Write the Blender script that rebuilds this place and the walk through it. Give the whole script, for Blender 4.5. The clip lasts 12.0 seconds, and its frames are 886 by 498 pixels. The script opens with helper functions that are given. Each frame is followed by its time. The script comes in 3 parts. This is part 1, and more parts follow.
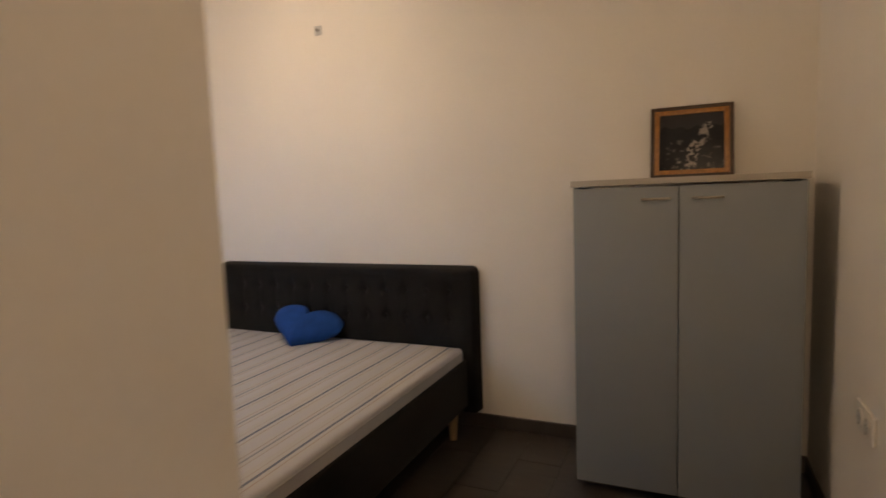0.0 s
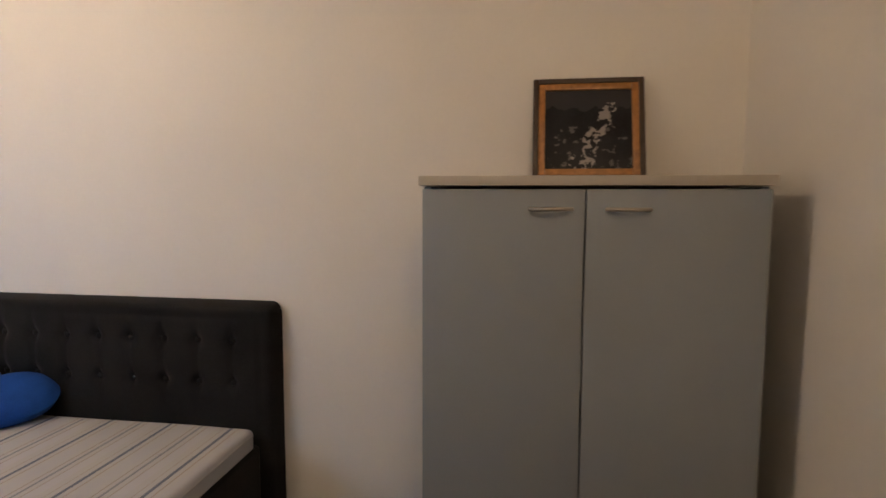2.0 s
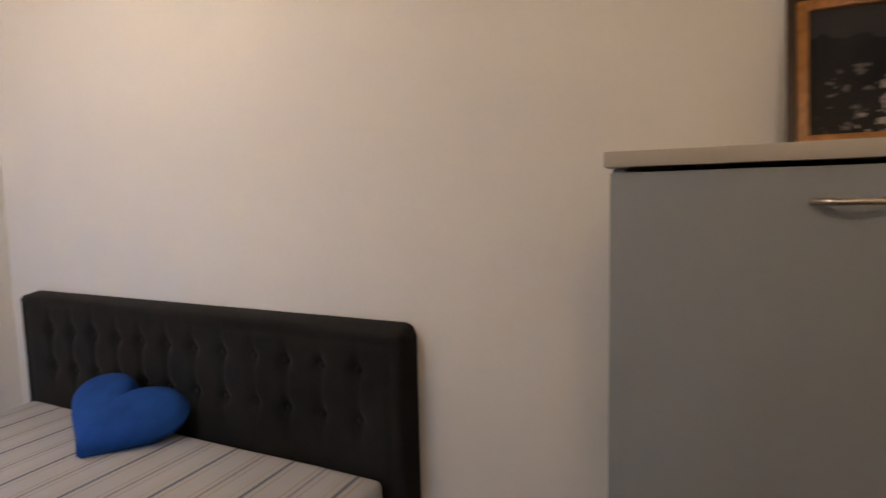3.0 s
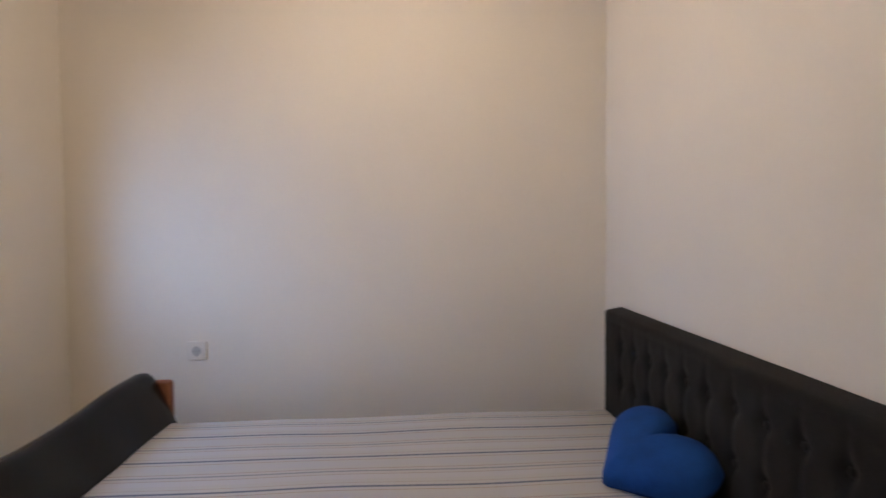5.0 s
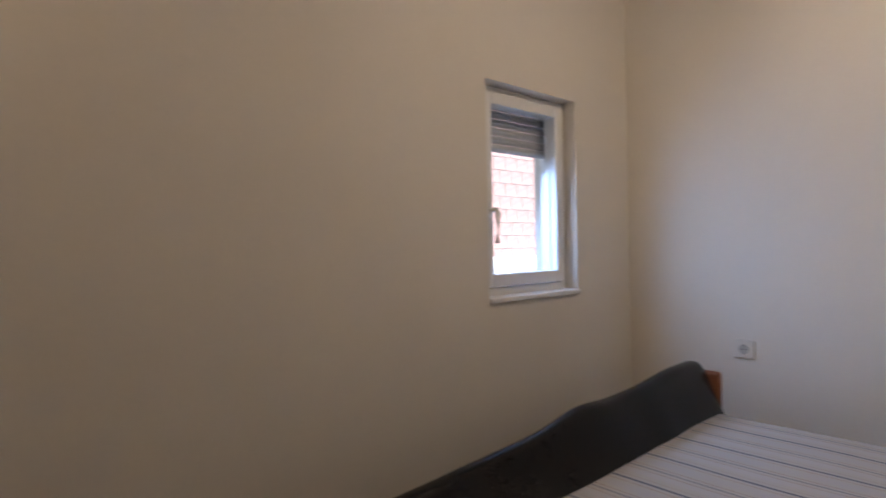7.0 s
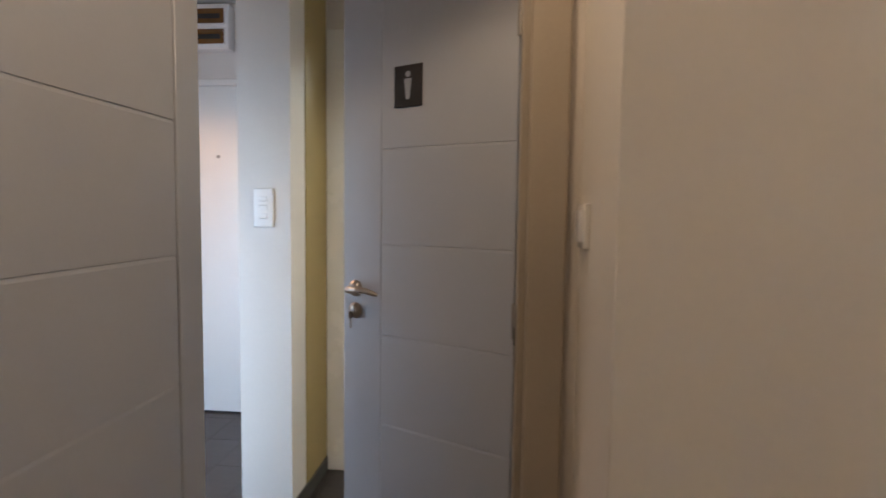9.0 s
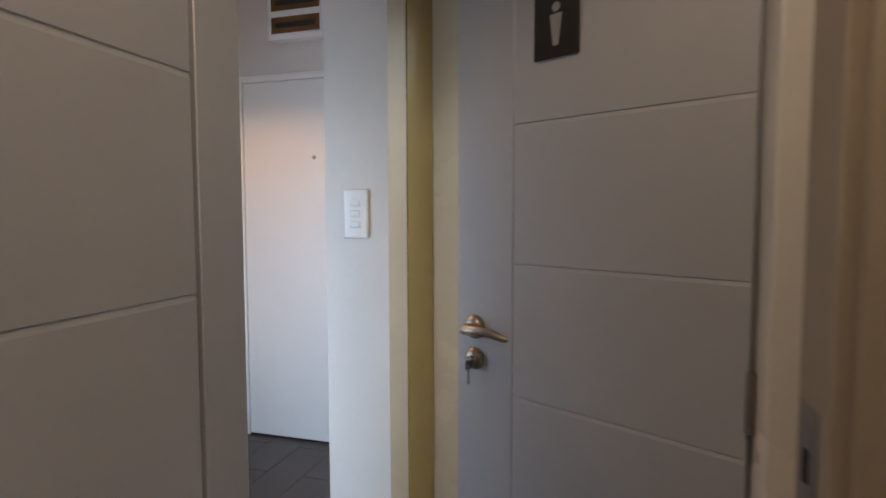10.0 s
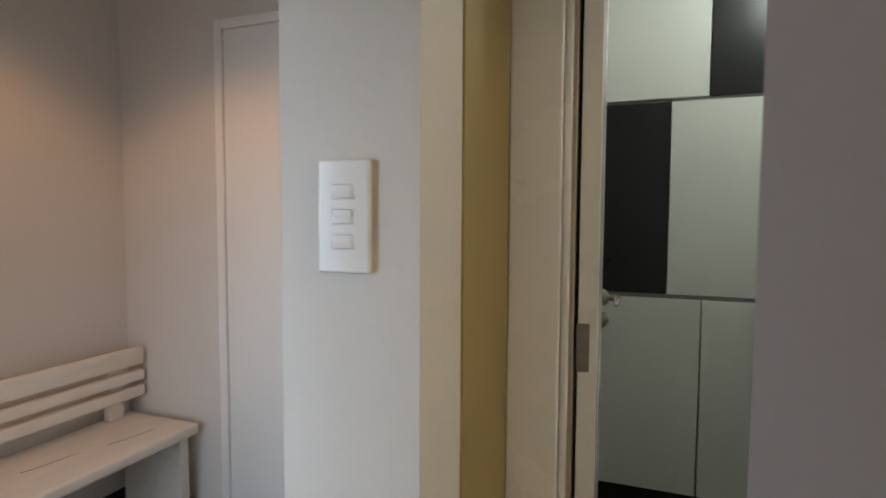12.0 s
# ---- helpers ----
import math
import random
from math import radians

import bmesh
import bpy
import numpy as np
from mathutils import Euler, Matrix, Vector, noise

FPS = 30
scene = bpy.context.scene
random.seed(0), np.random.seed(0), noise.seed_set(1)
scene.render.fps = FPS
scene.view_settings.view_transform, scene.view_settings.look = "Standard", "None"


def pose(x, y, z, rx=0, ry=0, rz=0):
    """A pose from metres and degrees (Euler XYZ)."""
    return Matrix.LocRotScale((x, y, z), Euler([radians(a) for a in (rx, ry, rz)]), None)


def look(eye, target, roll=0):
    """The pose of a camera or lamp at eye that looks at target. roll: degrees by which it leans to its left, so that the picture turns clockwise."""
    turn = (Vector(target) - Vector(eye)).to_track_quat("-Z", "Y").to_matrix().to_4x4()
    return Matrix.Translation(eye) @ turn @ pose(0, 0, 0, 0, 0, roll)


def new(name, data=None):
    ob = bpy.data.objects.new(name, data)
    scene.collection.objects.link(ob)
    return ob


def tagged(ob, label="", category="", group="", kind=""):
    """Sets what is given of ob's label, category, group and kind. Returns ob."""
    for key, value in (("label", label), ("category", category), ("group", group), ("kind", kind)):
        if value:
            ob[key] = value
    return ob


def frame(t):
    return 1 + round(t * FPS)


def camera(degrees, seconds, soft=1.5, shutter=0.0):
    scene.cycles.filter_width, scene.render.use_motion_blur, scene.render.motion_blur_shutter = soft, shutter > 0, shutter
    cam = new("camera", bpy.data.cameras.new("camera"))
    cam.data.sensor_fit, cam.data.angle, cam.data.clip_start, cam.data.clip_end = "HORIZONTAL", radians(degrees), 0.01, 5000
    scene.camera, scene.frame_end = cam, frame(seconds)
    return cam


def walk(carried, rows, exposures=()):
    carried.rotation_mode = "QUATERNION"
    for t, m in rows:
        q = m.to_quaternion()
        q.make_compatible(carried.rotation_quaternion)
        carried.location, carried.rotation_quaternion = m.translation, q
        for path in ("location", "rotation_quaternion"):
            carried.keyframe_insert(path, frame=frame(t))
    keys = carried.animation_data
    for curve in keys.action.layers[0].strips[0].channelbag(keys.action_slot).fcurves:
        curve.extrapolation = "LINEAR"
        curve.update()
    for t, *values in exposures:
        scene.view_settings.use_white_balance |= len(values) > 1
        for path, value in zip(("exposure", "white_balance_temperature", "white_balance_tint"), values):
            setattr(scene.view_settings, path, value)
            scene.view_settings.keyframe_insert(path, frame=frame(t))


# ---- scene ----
cam = camera(77.5, 12.0, soft=1.5, shutter=0.4)
PATH = [
    (0, (2.919, -2.68, 1.235), (2.107, -0.863, 1.044), -2.1),
    (0.2, (2.897, -2.614, 1.258), (2.21, -0.747, 1.051), -2.0),
    (0.4, (2.849, -2.537, 1.245), (2.321, -0.619, 1.041), -1.1),
    (0.5, (2.847, -2.48, 1.23), (2.388, -0.543, 1.042), -1.0),
    (1, (2.821, -2.269, 1.213), (2.566, -0.293, 1.045), -0.3),
    (1.5, (2.802, -1.986, 1.228), (2.578, -0.007, 1.047), -0.0),
    (2, (2.748, -1.776, 1.215), (2.453, 0.194, 1.039), 0.2),
    (2.5, (2.658, -1.54, 1.211), (2.18, 0.393, 1.027), -0.3),
    (3, (2.623, -1.314, 1.215), (1.778, 0.488, 1.02), -1.3),
    (3.2, (2.627, -1.216, 1.216), (1.592, 0.485, 1.025), -0.8),
    (4.8, (2.55, -0.93, 1.2), (0.575, -0.625, 1.139), -0.1),
    (5, (2.51, -0.9, 1.212), (0.515, -0.786, 1.137), -0.6),
    (5.5, (2.494, -0.82, 1.236), (0.54, -1.232, 1.166), -0.6),
    (6, (2.499, -0.703, 1.2), (0.719, -1.613, 1.153), -1.2),
    (6.5, (2.534, -0.782, 1.178), (0.967, -2.025, 1.161), -1.0),
    (7, (2.633, -0.912, 1.16), (1.304, -2.406, 1.152), -1.2),
    (7.5, (2.777, -1.026, 1.17), (1.734, -2.732, 1.136), -0.4),
    (7.7, (2.804, -1.074, 1.182), (1.88, -2.847, 1.132), 0.2),
    (9.3, (2.816, -1.791, 1.304), (3.166, -3.755, 1.163), 0.5),
    (9.5, (2.869, -1.903, 1.298), (3.273, -3.857, 1.164), 0.4),
    (10, (2.985, -2.152, 1.298), (3.547, -4.067, 1.169), -0.1),
    (10.5, (3.086, -2.435, 1.302), (3.821, -4.29, 1.175), -0.7),
    (11, (3.168, -2.671, 1.301), (4.015, -4.478, 1.166), -0.8),
    (11.5, (3.289, -2.916, 1.299), (4.103, -4.739, 1.175), 0.1),
    (12, (3.352, -3.104, 1.299), (4.062, -4.97, 1.178), 0.3),
]
walk(cam, [(t, look(e, g, r)) for t, e, g, r in PATH],
     exposures=[(0, 1.3, 6550, 10), (0.5, 1.36, 6200, 10), (1, 1.36, 6250, 10), (2, 1.52, 6050, 10), (3, 1.52, 5950, 10), (4.8, 1.24, 5850, 10), (6, 0.92, 5900, 10), (7.5, 0.82, 5750, 10), (9.3, 1.27, 5800, 10), (10, 0.92, 5850, 10), (10.5, 0.62, 5950, 10), (11, 0.58, 6150, 10), (12, 0.55, 6550, 10)])


# ---------------------------------------------------------------- world, lights
world = bpy.data.worlds.new("sky")
scene.world = world
world.use_nodes = True
wn = world.node_tree.nodes
sky = wn.new("ShaderNodeTexSky")
sky.sky_type = "NISHITA"
sky.sun_disc = False
sky.sun_elevation, sky.sun_rotation = radians(43), radians(27)
wn["Background"].inputs["Strength"].default_value = 0.15
world.node_tree.links.new(sky.outputs["Color"], wn["Background"].inputs["Color"])


def lamp(name, kind, place, watts, colour, size=0.1, aim=None, spot=None):
    data = bpy.data.lights.new(name, kind)
    data.energy, data.color = watts, colour
    if kind == "AREA":
        data.shape, data.size = "RECTANGLE", size[0]
        data.size_y = size[1]
    elif kind == "SUN":
        data.angle = size
    else:
        data.shadow_soft_size = size
    if spot:
        data.spot_size, data.spot_blend = radians(spot[0]), spot[1]
    ob = new(name, data)
    ob.matrix_world = look(place, aim) if aim else Matrix.Translation(place)
    return ob


WARM = (1.0, 0.66, 0.36)
lamp("sun", "SUN", (3, 6, 9), 5.0, (1.0, 0.95, 0.88), radians(0.5), aim=(-1.2, -2.4, 0))
daylight = lamp("window_skylight", "AREA", (0.757, -2.60, 1.28), 1.85, (0.44, 0.64, 1.0), (0.46, 0.50), aim=(0.15, -1.2, 0.6))
daylight.data.spread = radians(136)
# added cool fill in the made-up hall window, for doors and partition end
hall_day = lamp("hall_daylight_fill", "AREA", (4.75, -2.935, 1.0), 4.1, (0.62, 0.81, 1.0), (0.8, 1.4), aim=(3.95, -4.35, 0.6))
hall_day.data.spread = radians(125)
lamp("bedroom_lamp", "POINT", (1.0, -1.05, 2.43), 9.8, (1.0, 0.73, 0.48), 0.06)
# added fill without a fixture, brightens the passage and right-hand walls
lamp("passage_fill", "SPOT", (3.05, -2.28, 2.40), 8.0, (1.0, 0.68, 0.40), 0.10, aim=(3.05, -2.28, 0), spot=(176, 0.12))
lamp("entrance_lamp", "SPOT", (4.75, -3.85, 2.49), 17, (1.0, 0.53, 0.23), 0.03, aim=(4.75, -3.85, 0), spot=(124, 0.35))
# added fill in the unseen washroom, brightens the wardrobe room's door casing
lamp("washroom_fill", "POINT", (1.9, -3.16, 2.22), 18, (1.0, 0.88, 0.68), 0.08)
lamp("wardrobe_room_lamp", "POINT", (2.8, -5.15, 2.34), 6.5, (0.92, 1.0, 0.93), 0.1)


# ---------------------------------------------------------------- materials
def material(name, colour, rough=0.6, metal=0.0, vary=0.08, scale=6.0, bump=0.1, fine=120.0, stretch=(1, 1, 1), coat=0.0, spec=0.5, wear=0.07):
    """A surface with broad variation, fine grain and relief."""
    m = bpy.data.materials.new(name)
    m.use_nodes = True
    n, l = m.node_tree.nodes, m.node_tree.links
    b = n["Principled BSDF"]
    tex = n.new("ShaderNodeTexCoord")
    mp = n.new("ShaderNodeMapping")
    mp.inputs["Scale"].default_value = stretch
    l.new(tex.outputs["Object"], mp.inputs["Vector"])
    big, small = n.new("ShaderNodeTexNoise"), n.new("ShaderNodeTexNoise")
    big.inputs["Scale"].default_value, small.inputs["Scale"].default_value = scale, fine
    big.inputs["Detail"].default_value, small.inputs["Detail"].default_value = 5, 3
    for t in (big, small):
        l.new(mp.outputs["Vector"], t.inputs["Vector"])
    mix = n.new("ShaderNodeMath")
    mix.operation = "MULTIPLY_ADD"
    l.new(small.outputs["Fac"], mix.inputs[0])
    mix.inputs[1].default_value = 0.4
    l.new(big.outputs["Fac"], mix.inputs[2])
    ramp = n.new("ShaderNodeValToRGB")
    lo = [max(0, c * (1 - vary)) for c in colour]
    hi = [min(1, c * (1 + vary)) for c in colour]
    ramp.color_ramp.elements[0].position, ramp.color_ramp.elements[1].position = 0.45, 0.95
    ramp.color_ramp.elements[0].color, ramp.color_ramp.elements[1].color = (*lo, 1), (*hi, 1)
    l.new(mix.outputs[0], ramp.inputs["Fac"])
    l.new(ramp.outputs["Color"], b.inputs["Base Color"])
    rr = n.new("ShaderNodeMapRange")
    rr.inputs["To Min"].default_value, rr.inputs["To Max"].default_value = max(0.03, rough - wear), min(1, rough + wear)
    l.new(big.outputs["Fac"], rr.inputs["Value"])
    l.new(rr.outputs["Result"], b.inputs["Roughness"])
    b.inputs["Metallic"].default_value = metal
    b.inputs["Coat Weight"].default_value = coat
    b.inputs["Specular IOR Level"].default_value = spec
    bp = n.new("ShaderNodeBump")
    bp.inputs["Strength"].default_value, bp.inputs["Distance"].default_value = bump, 0.004
    l.new(mix.outputs[0], bp.inputs["Height"])
    l.new(bp.outputs["Normal"], b.inputs["Normal"])
    return m


def ramped(m, stops, axis, scale, noise_amount=0.0):
    """Turns a material's colour into hard bands along one axis, repeating every 1/scale metres."""
    n, l = m.node_tree.nodes, m.node_tree.links
    tex, sep = n.new("ShaderNodeTexCoord"), n.new("ShaderNodeSeparateXYZ")
    l.new(tex.outputs["Object"], sep.inputs[0])
    mul, frac = n.new("ShaderNodeMath"), n.new("ShaderNodeMath")
    mul.operation, frac.operation = "MULTIPLY", "FRACT"
    mul.inputs[1].default_value = scale
    l.new(sep.outputs[axis], mul.inputs[0])
    l.new(mul.outputs[0], frac.inputs[0])
    r = n.new("ShaderNodeValToRGB")
    r.color_ramp.interpolation = "CONSTANT"
    while len(r.color_ramp.elements) < len(stops):
        r.color_ramp.elements.new(0.5)
    for e, (p, c) in zip(r.color_ramp.elements, stops):
        e.position, e.color = p, (*c, 1)
    l.new(frac.outputs[0], r.inputs["Fac"])
    weave = n.new("ShaderNodeMix")
    weave.data_type, weave.blend_type = "RGBA", "MULTIPLY"
    weave.inputs["Factor"].default_value = 0.5
    l.new(r.outputs["Color"], weave.inputs["A"])
    l.new(n["Color Ramp"].outputs["Color"], weave.inputs["B"])
    l.new(weave.outputs["Result"], n["Principled BSDF"].inputs["Base Color"])
    return m


PLASTER = material("cream_plaster", (0.74, 0.70, 0.635), 0.75, vary=0.03, scale=1.6, bump=0.12, fine=70)
PLASTER_HALL = material("grey_beige_plaster", (0.66, 0.62, 0.58), 0.7, vary=0.03, scale=1.6, bump=0.12, fine=70)
CEILING = material("white_ceiling_paint", (0.82, 0.81, 0.79), 0.8, vary=0.02, scale=2, bump=0.08, fine=90)
TILE = material("dark_brown_floor_tile", (0.042, 0.034, 0.03), 0.38, vary=0.35, scale=5, bump=0.15, fine=40, stretch=(1, 5, 1))
GROUT = material("dark_grout", (0.03, 0.027, 0.025), 0.85, vary=0.2, bump=0.2)
SKIRT = material("dark_tile_skirting", (0.05, 0.042, 0.038), 0.4, vary=0.25, scale=7, bump=0.1)
VELVET = material("charcoal_velvet", (0.0072, 0.0066, 0.0062), 0.75, vary=0.85, scale=5, bump=0.4, fine=180, spec=0.2)
VELVET.node_tree.nodes["Principled BSDF"].inputs["Sheen Weight"].default_value = 0.04
HIDE = material("black_faux_leather", (0.006, 0.006, 0.007), 0.24, vary=0.5, scale=11, bump=0.2, fine=150, spec=0.18)
SHEET = material("striped_cotton", (0.62, 0.61, 0.60), 0.9, vary=0.05, scale=5, bump=0.3, fine=260, spec=0.2)
BAND = (0.51, 0.507, 0.505)
ramped(SHEET, [(0.0, (0.17, 0.19, 0.25)), (0.048, BAND), (0.12, (0.42, 0.36, 0.32)), (0.14, BAND), (0.20, (0.50, 0.50, 0.53)), (0.36, BAND), (0.44, (0.40, 0.35, 0.32)), (0.46, BAND),
               (0.52, (0.28, 0.29, 0.33)), (0.557, BAND), (0.63, (0.42, 0.37, 0.34)), (0.65, (0.52, 0.52, 0.55)), (0.80, BAND), (0.90, (0.44, 0.40, 0.37)), (0.915, BAND)], "X", 4.5)
BLUE = material("blue_plush", (0.012, 0.058, 0.25), 0.9, vary=0.2, scale=14, bump=0.5, fine=240, spec=0.2)
GREY_BOARD = material("grey_laminate", (0.25, 0.272, 0.295), 0.5, vary=0.04, scale=3, bump=0.06, fine=160)
TOP_BOARD = material("beige_grey_laminate", (0.44, 0.40, 0.34), 0.5, vary=0.05, scale=6, bump=0.05, fine=140)
STEEL = material("brushed_nickel", (0.46, 0.40, 0.34), 0.30, 1.0, vary=0.06, scale=20, bump=0.05, fine=300)
STEEL_DULL = material("dull_steel", (0.35, 0.33, 0.31), 0.45, 1.0, vary=0.15, scale=25, bump=0.1)
FRAME_DARK = material("dark_stained_wood", (0.045, 0.024, 0.012), 0.45, vary=0.4, scale=12, bump=0.2, stretch=(1, 1, 5))
FRAME_WARM = material("amber_wood", (0.36, 0.155, 0.035), 0.35, vary=0.35, scale=14, bump=0.2, stretch=(4, 1, 4))
POST_WOOD = material("orange_brown_wood", (0.20, 0.065, 0.02), 0.45, vary=0.3, scale=14, bump=0.2)
LEG_WOOD = material("light_oak", (0.42, 0.27, 0.13), 0.5, vary=0.2, scale=10, bump=0.15, stretch=(1, 1, 0.2))
WHITE_PVC = material("white_pvc", (0.80, 0.80, 0.80), 0.35, vary=0.02, scale=4, bump=0.03)
SHUTTER = material("grey_shutter_slat", (0.42, 0.43, 0.44), 0.45, vary=0.05, scale=8, bump=0.05)
DOOR_GREY = material("grey_door_lacquer", (0.46, 0.49, 0.55), 0.36, vary=0.03, scale=2.5, bump=0.05, fine=110, wear=0.03)
CASING = material("cream_door_casing", (0.80, 0.79, 0.77), 0.26, vary=0.03, scale=3, bump=0.05, fine=90)
OCHRE = material("ochre_wall_paint", (0.34, 0.255, 0.10), 0.6, vary=0.05, scale=2, bump=0.10, fine=70)
# beige jamb, darkened in its colour for the shade on the bedroom doorway's west side
JAMB_SHADED = material("shaded_beige_door_jamb", (0.40, 0.35, 0.28), 0.5, vary=0.06, scale=3, bump=0.06)
DOOR_WHITE = material("white_door_lacquer", (0.80, 0.78, 0.75), 0.4, vary=0.02, scale=3, bump=0.04)
PLASTIC = material("white_switch_plastic", (0.80, 0.79, 0.78), 0.22, vary=0.015, scale=6, bump=0.02)
GLOSS = material("glossy_white_plastic", (0.80, 0.80, 0.80), 0.08, vary=0.01, scale=6, bump=0.0, coat=0.4)
PLASTIC_IVORY = material("ivory_socket_plastic", (0.72, 0.69, 0.64), 0.3, vary=0.03, scale=9, bump=0.02)
# near black for small parts, and for shade in holes, gaps and plinths
DARK_FILL = material("near_black_parts_and_shade", (0.02, 0.02, 0.02), 0.8, vary=0.2)
PLAQUE = material("dark_anodised_plate", (0.06, 0.055, 0.055), 0.35, 0.6, vary=0.15, scale=9, bump=0.05)
PLAQUE_PALE = material("pale_etched_metal", (0.42, 0.43, 0.45), 0.4, 0.4, vary=0.1, scale=12)
BENCH_WHITE = material("worn_white_paint", (0.76, 0.70, 0.62), 0.5, vary=0.06, scale=9, bump=0.18, fine=60, stretch=(3, 0.5, 3))
CRACK = material("bare_wood_crack", (0.30, 0.22, 0.14), 0.8, vary=0.3, scale=20)
SLIPPER = material("cream_fleece", (0.62, 0.54, 0.44), 0.95, vary=0.15, scale=30, bump=0.6, fine=300, spec=0.1)
SLIPPER_IN = material("grey_brown_lining", (0.20, 0.16, 0.13), 0.95, vary=0.2, scale=30, bump=0.4)
AMBER = material("amber_tinted_cover", (0.16, 0.075, 0.022), 0.25, vary=0.3, scale=8, bump=0.03)
FRONT_WHITE = material("white_cabinet_lacquer", (0.74, 0.77, 0.73), 0.35, vary=0.015, scale=3, bump=0.02)
FRONT_BLACK = material("black_cabinet_lacquer", (0.012, 0.013, 0.015), 0.3, vary=0.2, scale=3, bump=0.02)
CARCASS = material("grey_carcass_board", (0.45, 0.45, 0.44), 0.5, vary=0.04)
BRICK = material("red_brick", (0.50, 0.32, 0.28), 0.85, vary=0.22, scale=9, bump=0.4, fine=60)
MORTAR = material("pale_mortar", (0.66, 0.63, 0.60), 0.9, vary=0.12, scale=7, bump=0.3)
RENDER_WHITE = material("white_facade_render", (0.72, 0.72, 0.73), 0.8, vary=0.04, scale=2, bump=0.2)
CONCRETE = material("grey_concrete", (0.40, 0.40, 0.40), 0.85, vary=0.12, scale=3, bump=0.3)
DARK_PANE = material("dark_window_pane", (0.22, 0.25, 0.34), 0.12, vary=0.1, scale=2)
LAMP_WHITE = material("opal_lamp_cover", (0.85, 0.83, 0.78), 0.3, vary=0.01)

GLASS = bpy.data.materials.new("clear_glass")
GLASS.use_nodes = True
gb = GLASS.node_tree.nodes["Principled BSDF"]
gb.inputs["Base Color"].default_value = (0.96, 0.98, 1, 1)
gb.inputs["Roughness"].default_value, gb.inputs["Transmission Weight"].default_value, gb.inputs["IOR"].default_value = 0.0, 1.0, 1.0


def picture_material():
    """A dark framed view with a scatter of pale marks that gather into a falling band."""
    m = material("dark_picture_print", (0.014, 0.014, 0.017), 0.2, vary=0.5, scale=10, bump=0.0, spec=0.25)
    n, l = m.node_tree.nodes, m.node_tree.links
    tex = n.new("ShaderNodeTexCoord")
    sep = n.new("ShaderNodeSeparateXYZ")
    l.new(tex.outputs["Object"], sep.inputs[0])

    def calc(op, a, b=None, c=None):
        k = n.new("ShaderNodeMath")
        k.operation = op
        for i, v in enumerate((a, b, c)):
            if v is None:
                continue
            if isinstance(v, (int, float)):
                k.inputs[i].default_value = v
            else:
                l.new(v, k.inputs[i])
        return k.outputs[0]
    x, z = sep.outputs["X"], sep.outputs["Z"]
    wob = n.new("ShaderNodeTexNoise")
    wob.inputs["Scale"].default_value = 26
    l.new(tex.outputs["Object"], wob.inputs["Vector"])
    wv = calc("MULTIPLY_ADD", wob.outputs["Fac"], 0.07, -0.035)
    centre = calc("MULTIPLY_ADD", z, 0.46, -0.045)
    off = calc("ABSOLUTE", calc("ADD", calc("SUBTRACT", x, centre), wv))
    width = calc("MULTIPLY_ADD", z, -0.10, 0.042)
    band = calc("GREATER_THAN", width, off)
    low = calc("LESS_THAN", z, 0.245)
    spots = n.new("ShaderNodeTexNoise")
    spots.inputs["Scale"].default_value, spots.inputs["Detail"].default_value = 55, 6
    l.new(tex.outputs["Object"], spots.inputs["Vector"])
    near = calc("MULTIPLY", calc("MULTIPLY", band, low), calc("GREATER_THAN", spots.outputs["Fac"], 0.5))
    far = calc("MULTIPLY", calc("GREATER_THAN", spots.outputs["Fac"], 0.62), calc("LESS_THAN", z, 0.17))
    fac = calc("MINIMUM", calc("ADD", near, calc("MULTIPLY", far, 0.35)), 1.0)
    top = calc("GREATER_THAN", calc("ADD", z, wv), 0.225)
    mix0, mix = n.new("ShaderNodeMix"), n.new("ShaderNodeMix")
    mix0.data_type = mix.data_type = "RGBA"
    l.new(top, mix0.inputs["Factor"])
    l.new(n["Color Ramp"].outputs["Color"], mix0.inputs["A"])
    mix0.inputs["B"].default_value = (0.036, 0.034, 0.037, 1)
    l.new(fac, mix.inputs["Factor"])
    l.new(mix0.outputs["Result"], mix.inputs["A"])
    mix.inputs["B"].default_value = (0.30, 0.27, 0.25, 1)
    l.new(mix.outputs["Result"], n["Principled BSDF"].inputs["Base Color"])
    return m


PRINT = picture_material()


# ---------------------------------------------------------------- mesh helpers
def box_into(bm, lo, hi, bevel=0.0, segments=2):
    """Adds a box between two corners, its edges rounded."""
    lo, hi = [min(a, b) for a, b in zip(lo, hi)], [max(a, b) for a, b in zip(lo, hi)]
    made = bmesh.ops.create_cube(bm, size=1.0)["verts"]
    for v in made:
        v.co = [lo[i] + (v.co[i] + 0.5) * (hi[i] - lo[i]) for i in range(3)]
    if bevel:
        edges = {e for v in made for e in v.link_edges}
        bmesh.ops.bevel(bm, geom=list(edges), offset=bevel, segments=segments, profile=0.6, affect="EDGES")
    return bm


def box(lo, hi, bevel=0.0, segments=2):
    return box_into(bmesh.new(), lo, hi, bevel, segments)


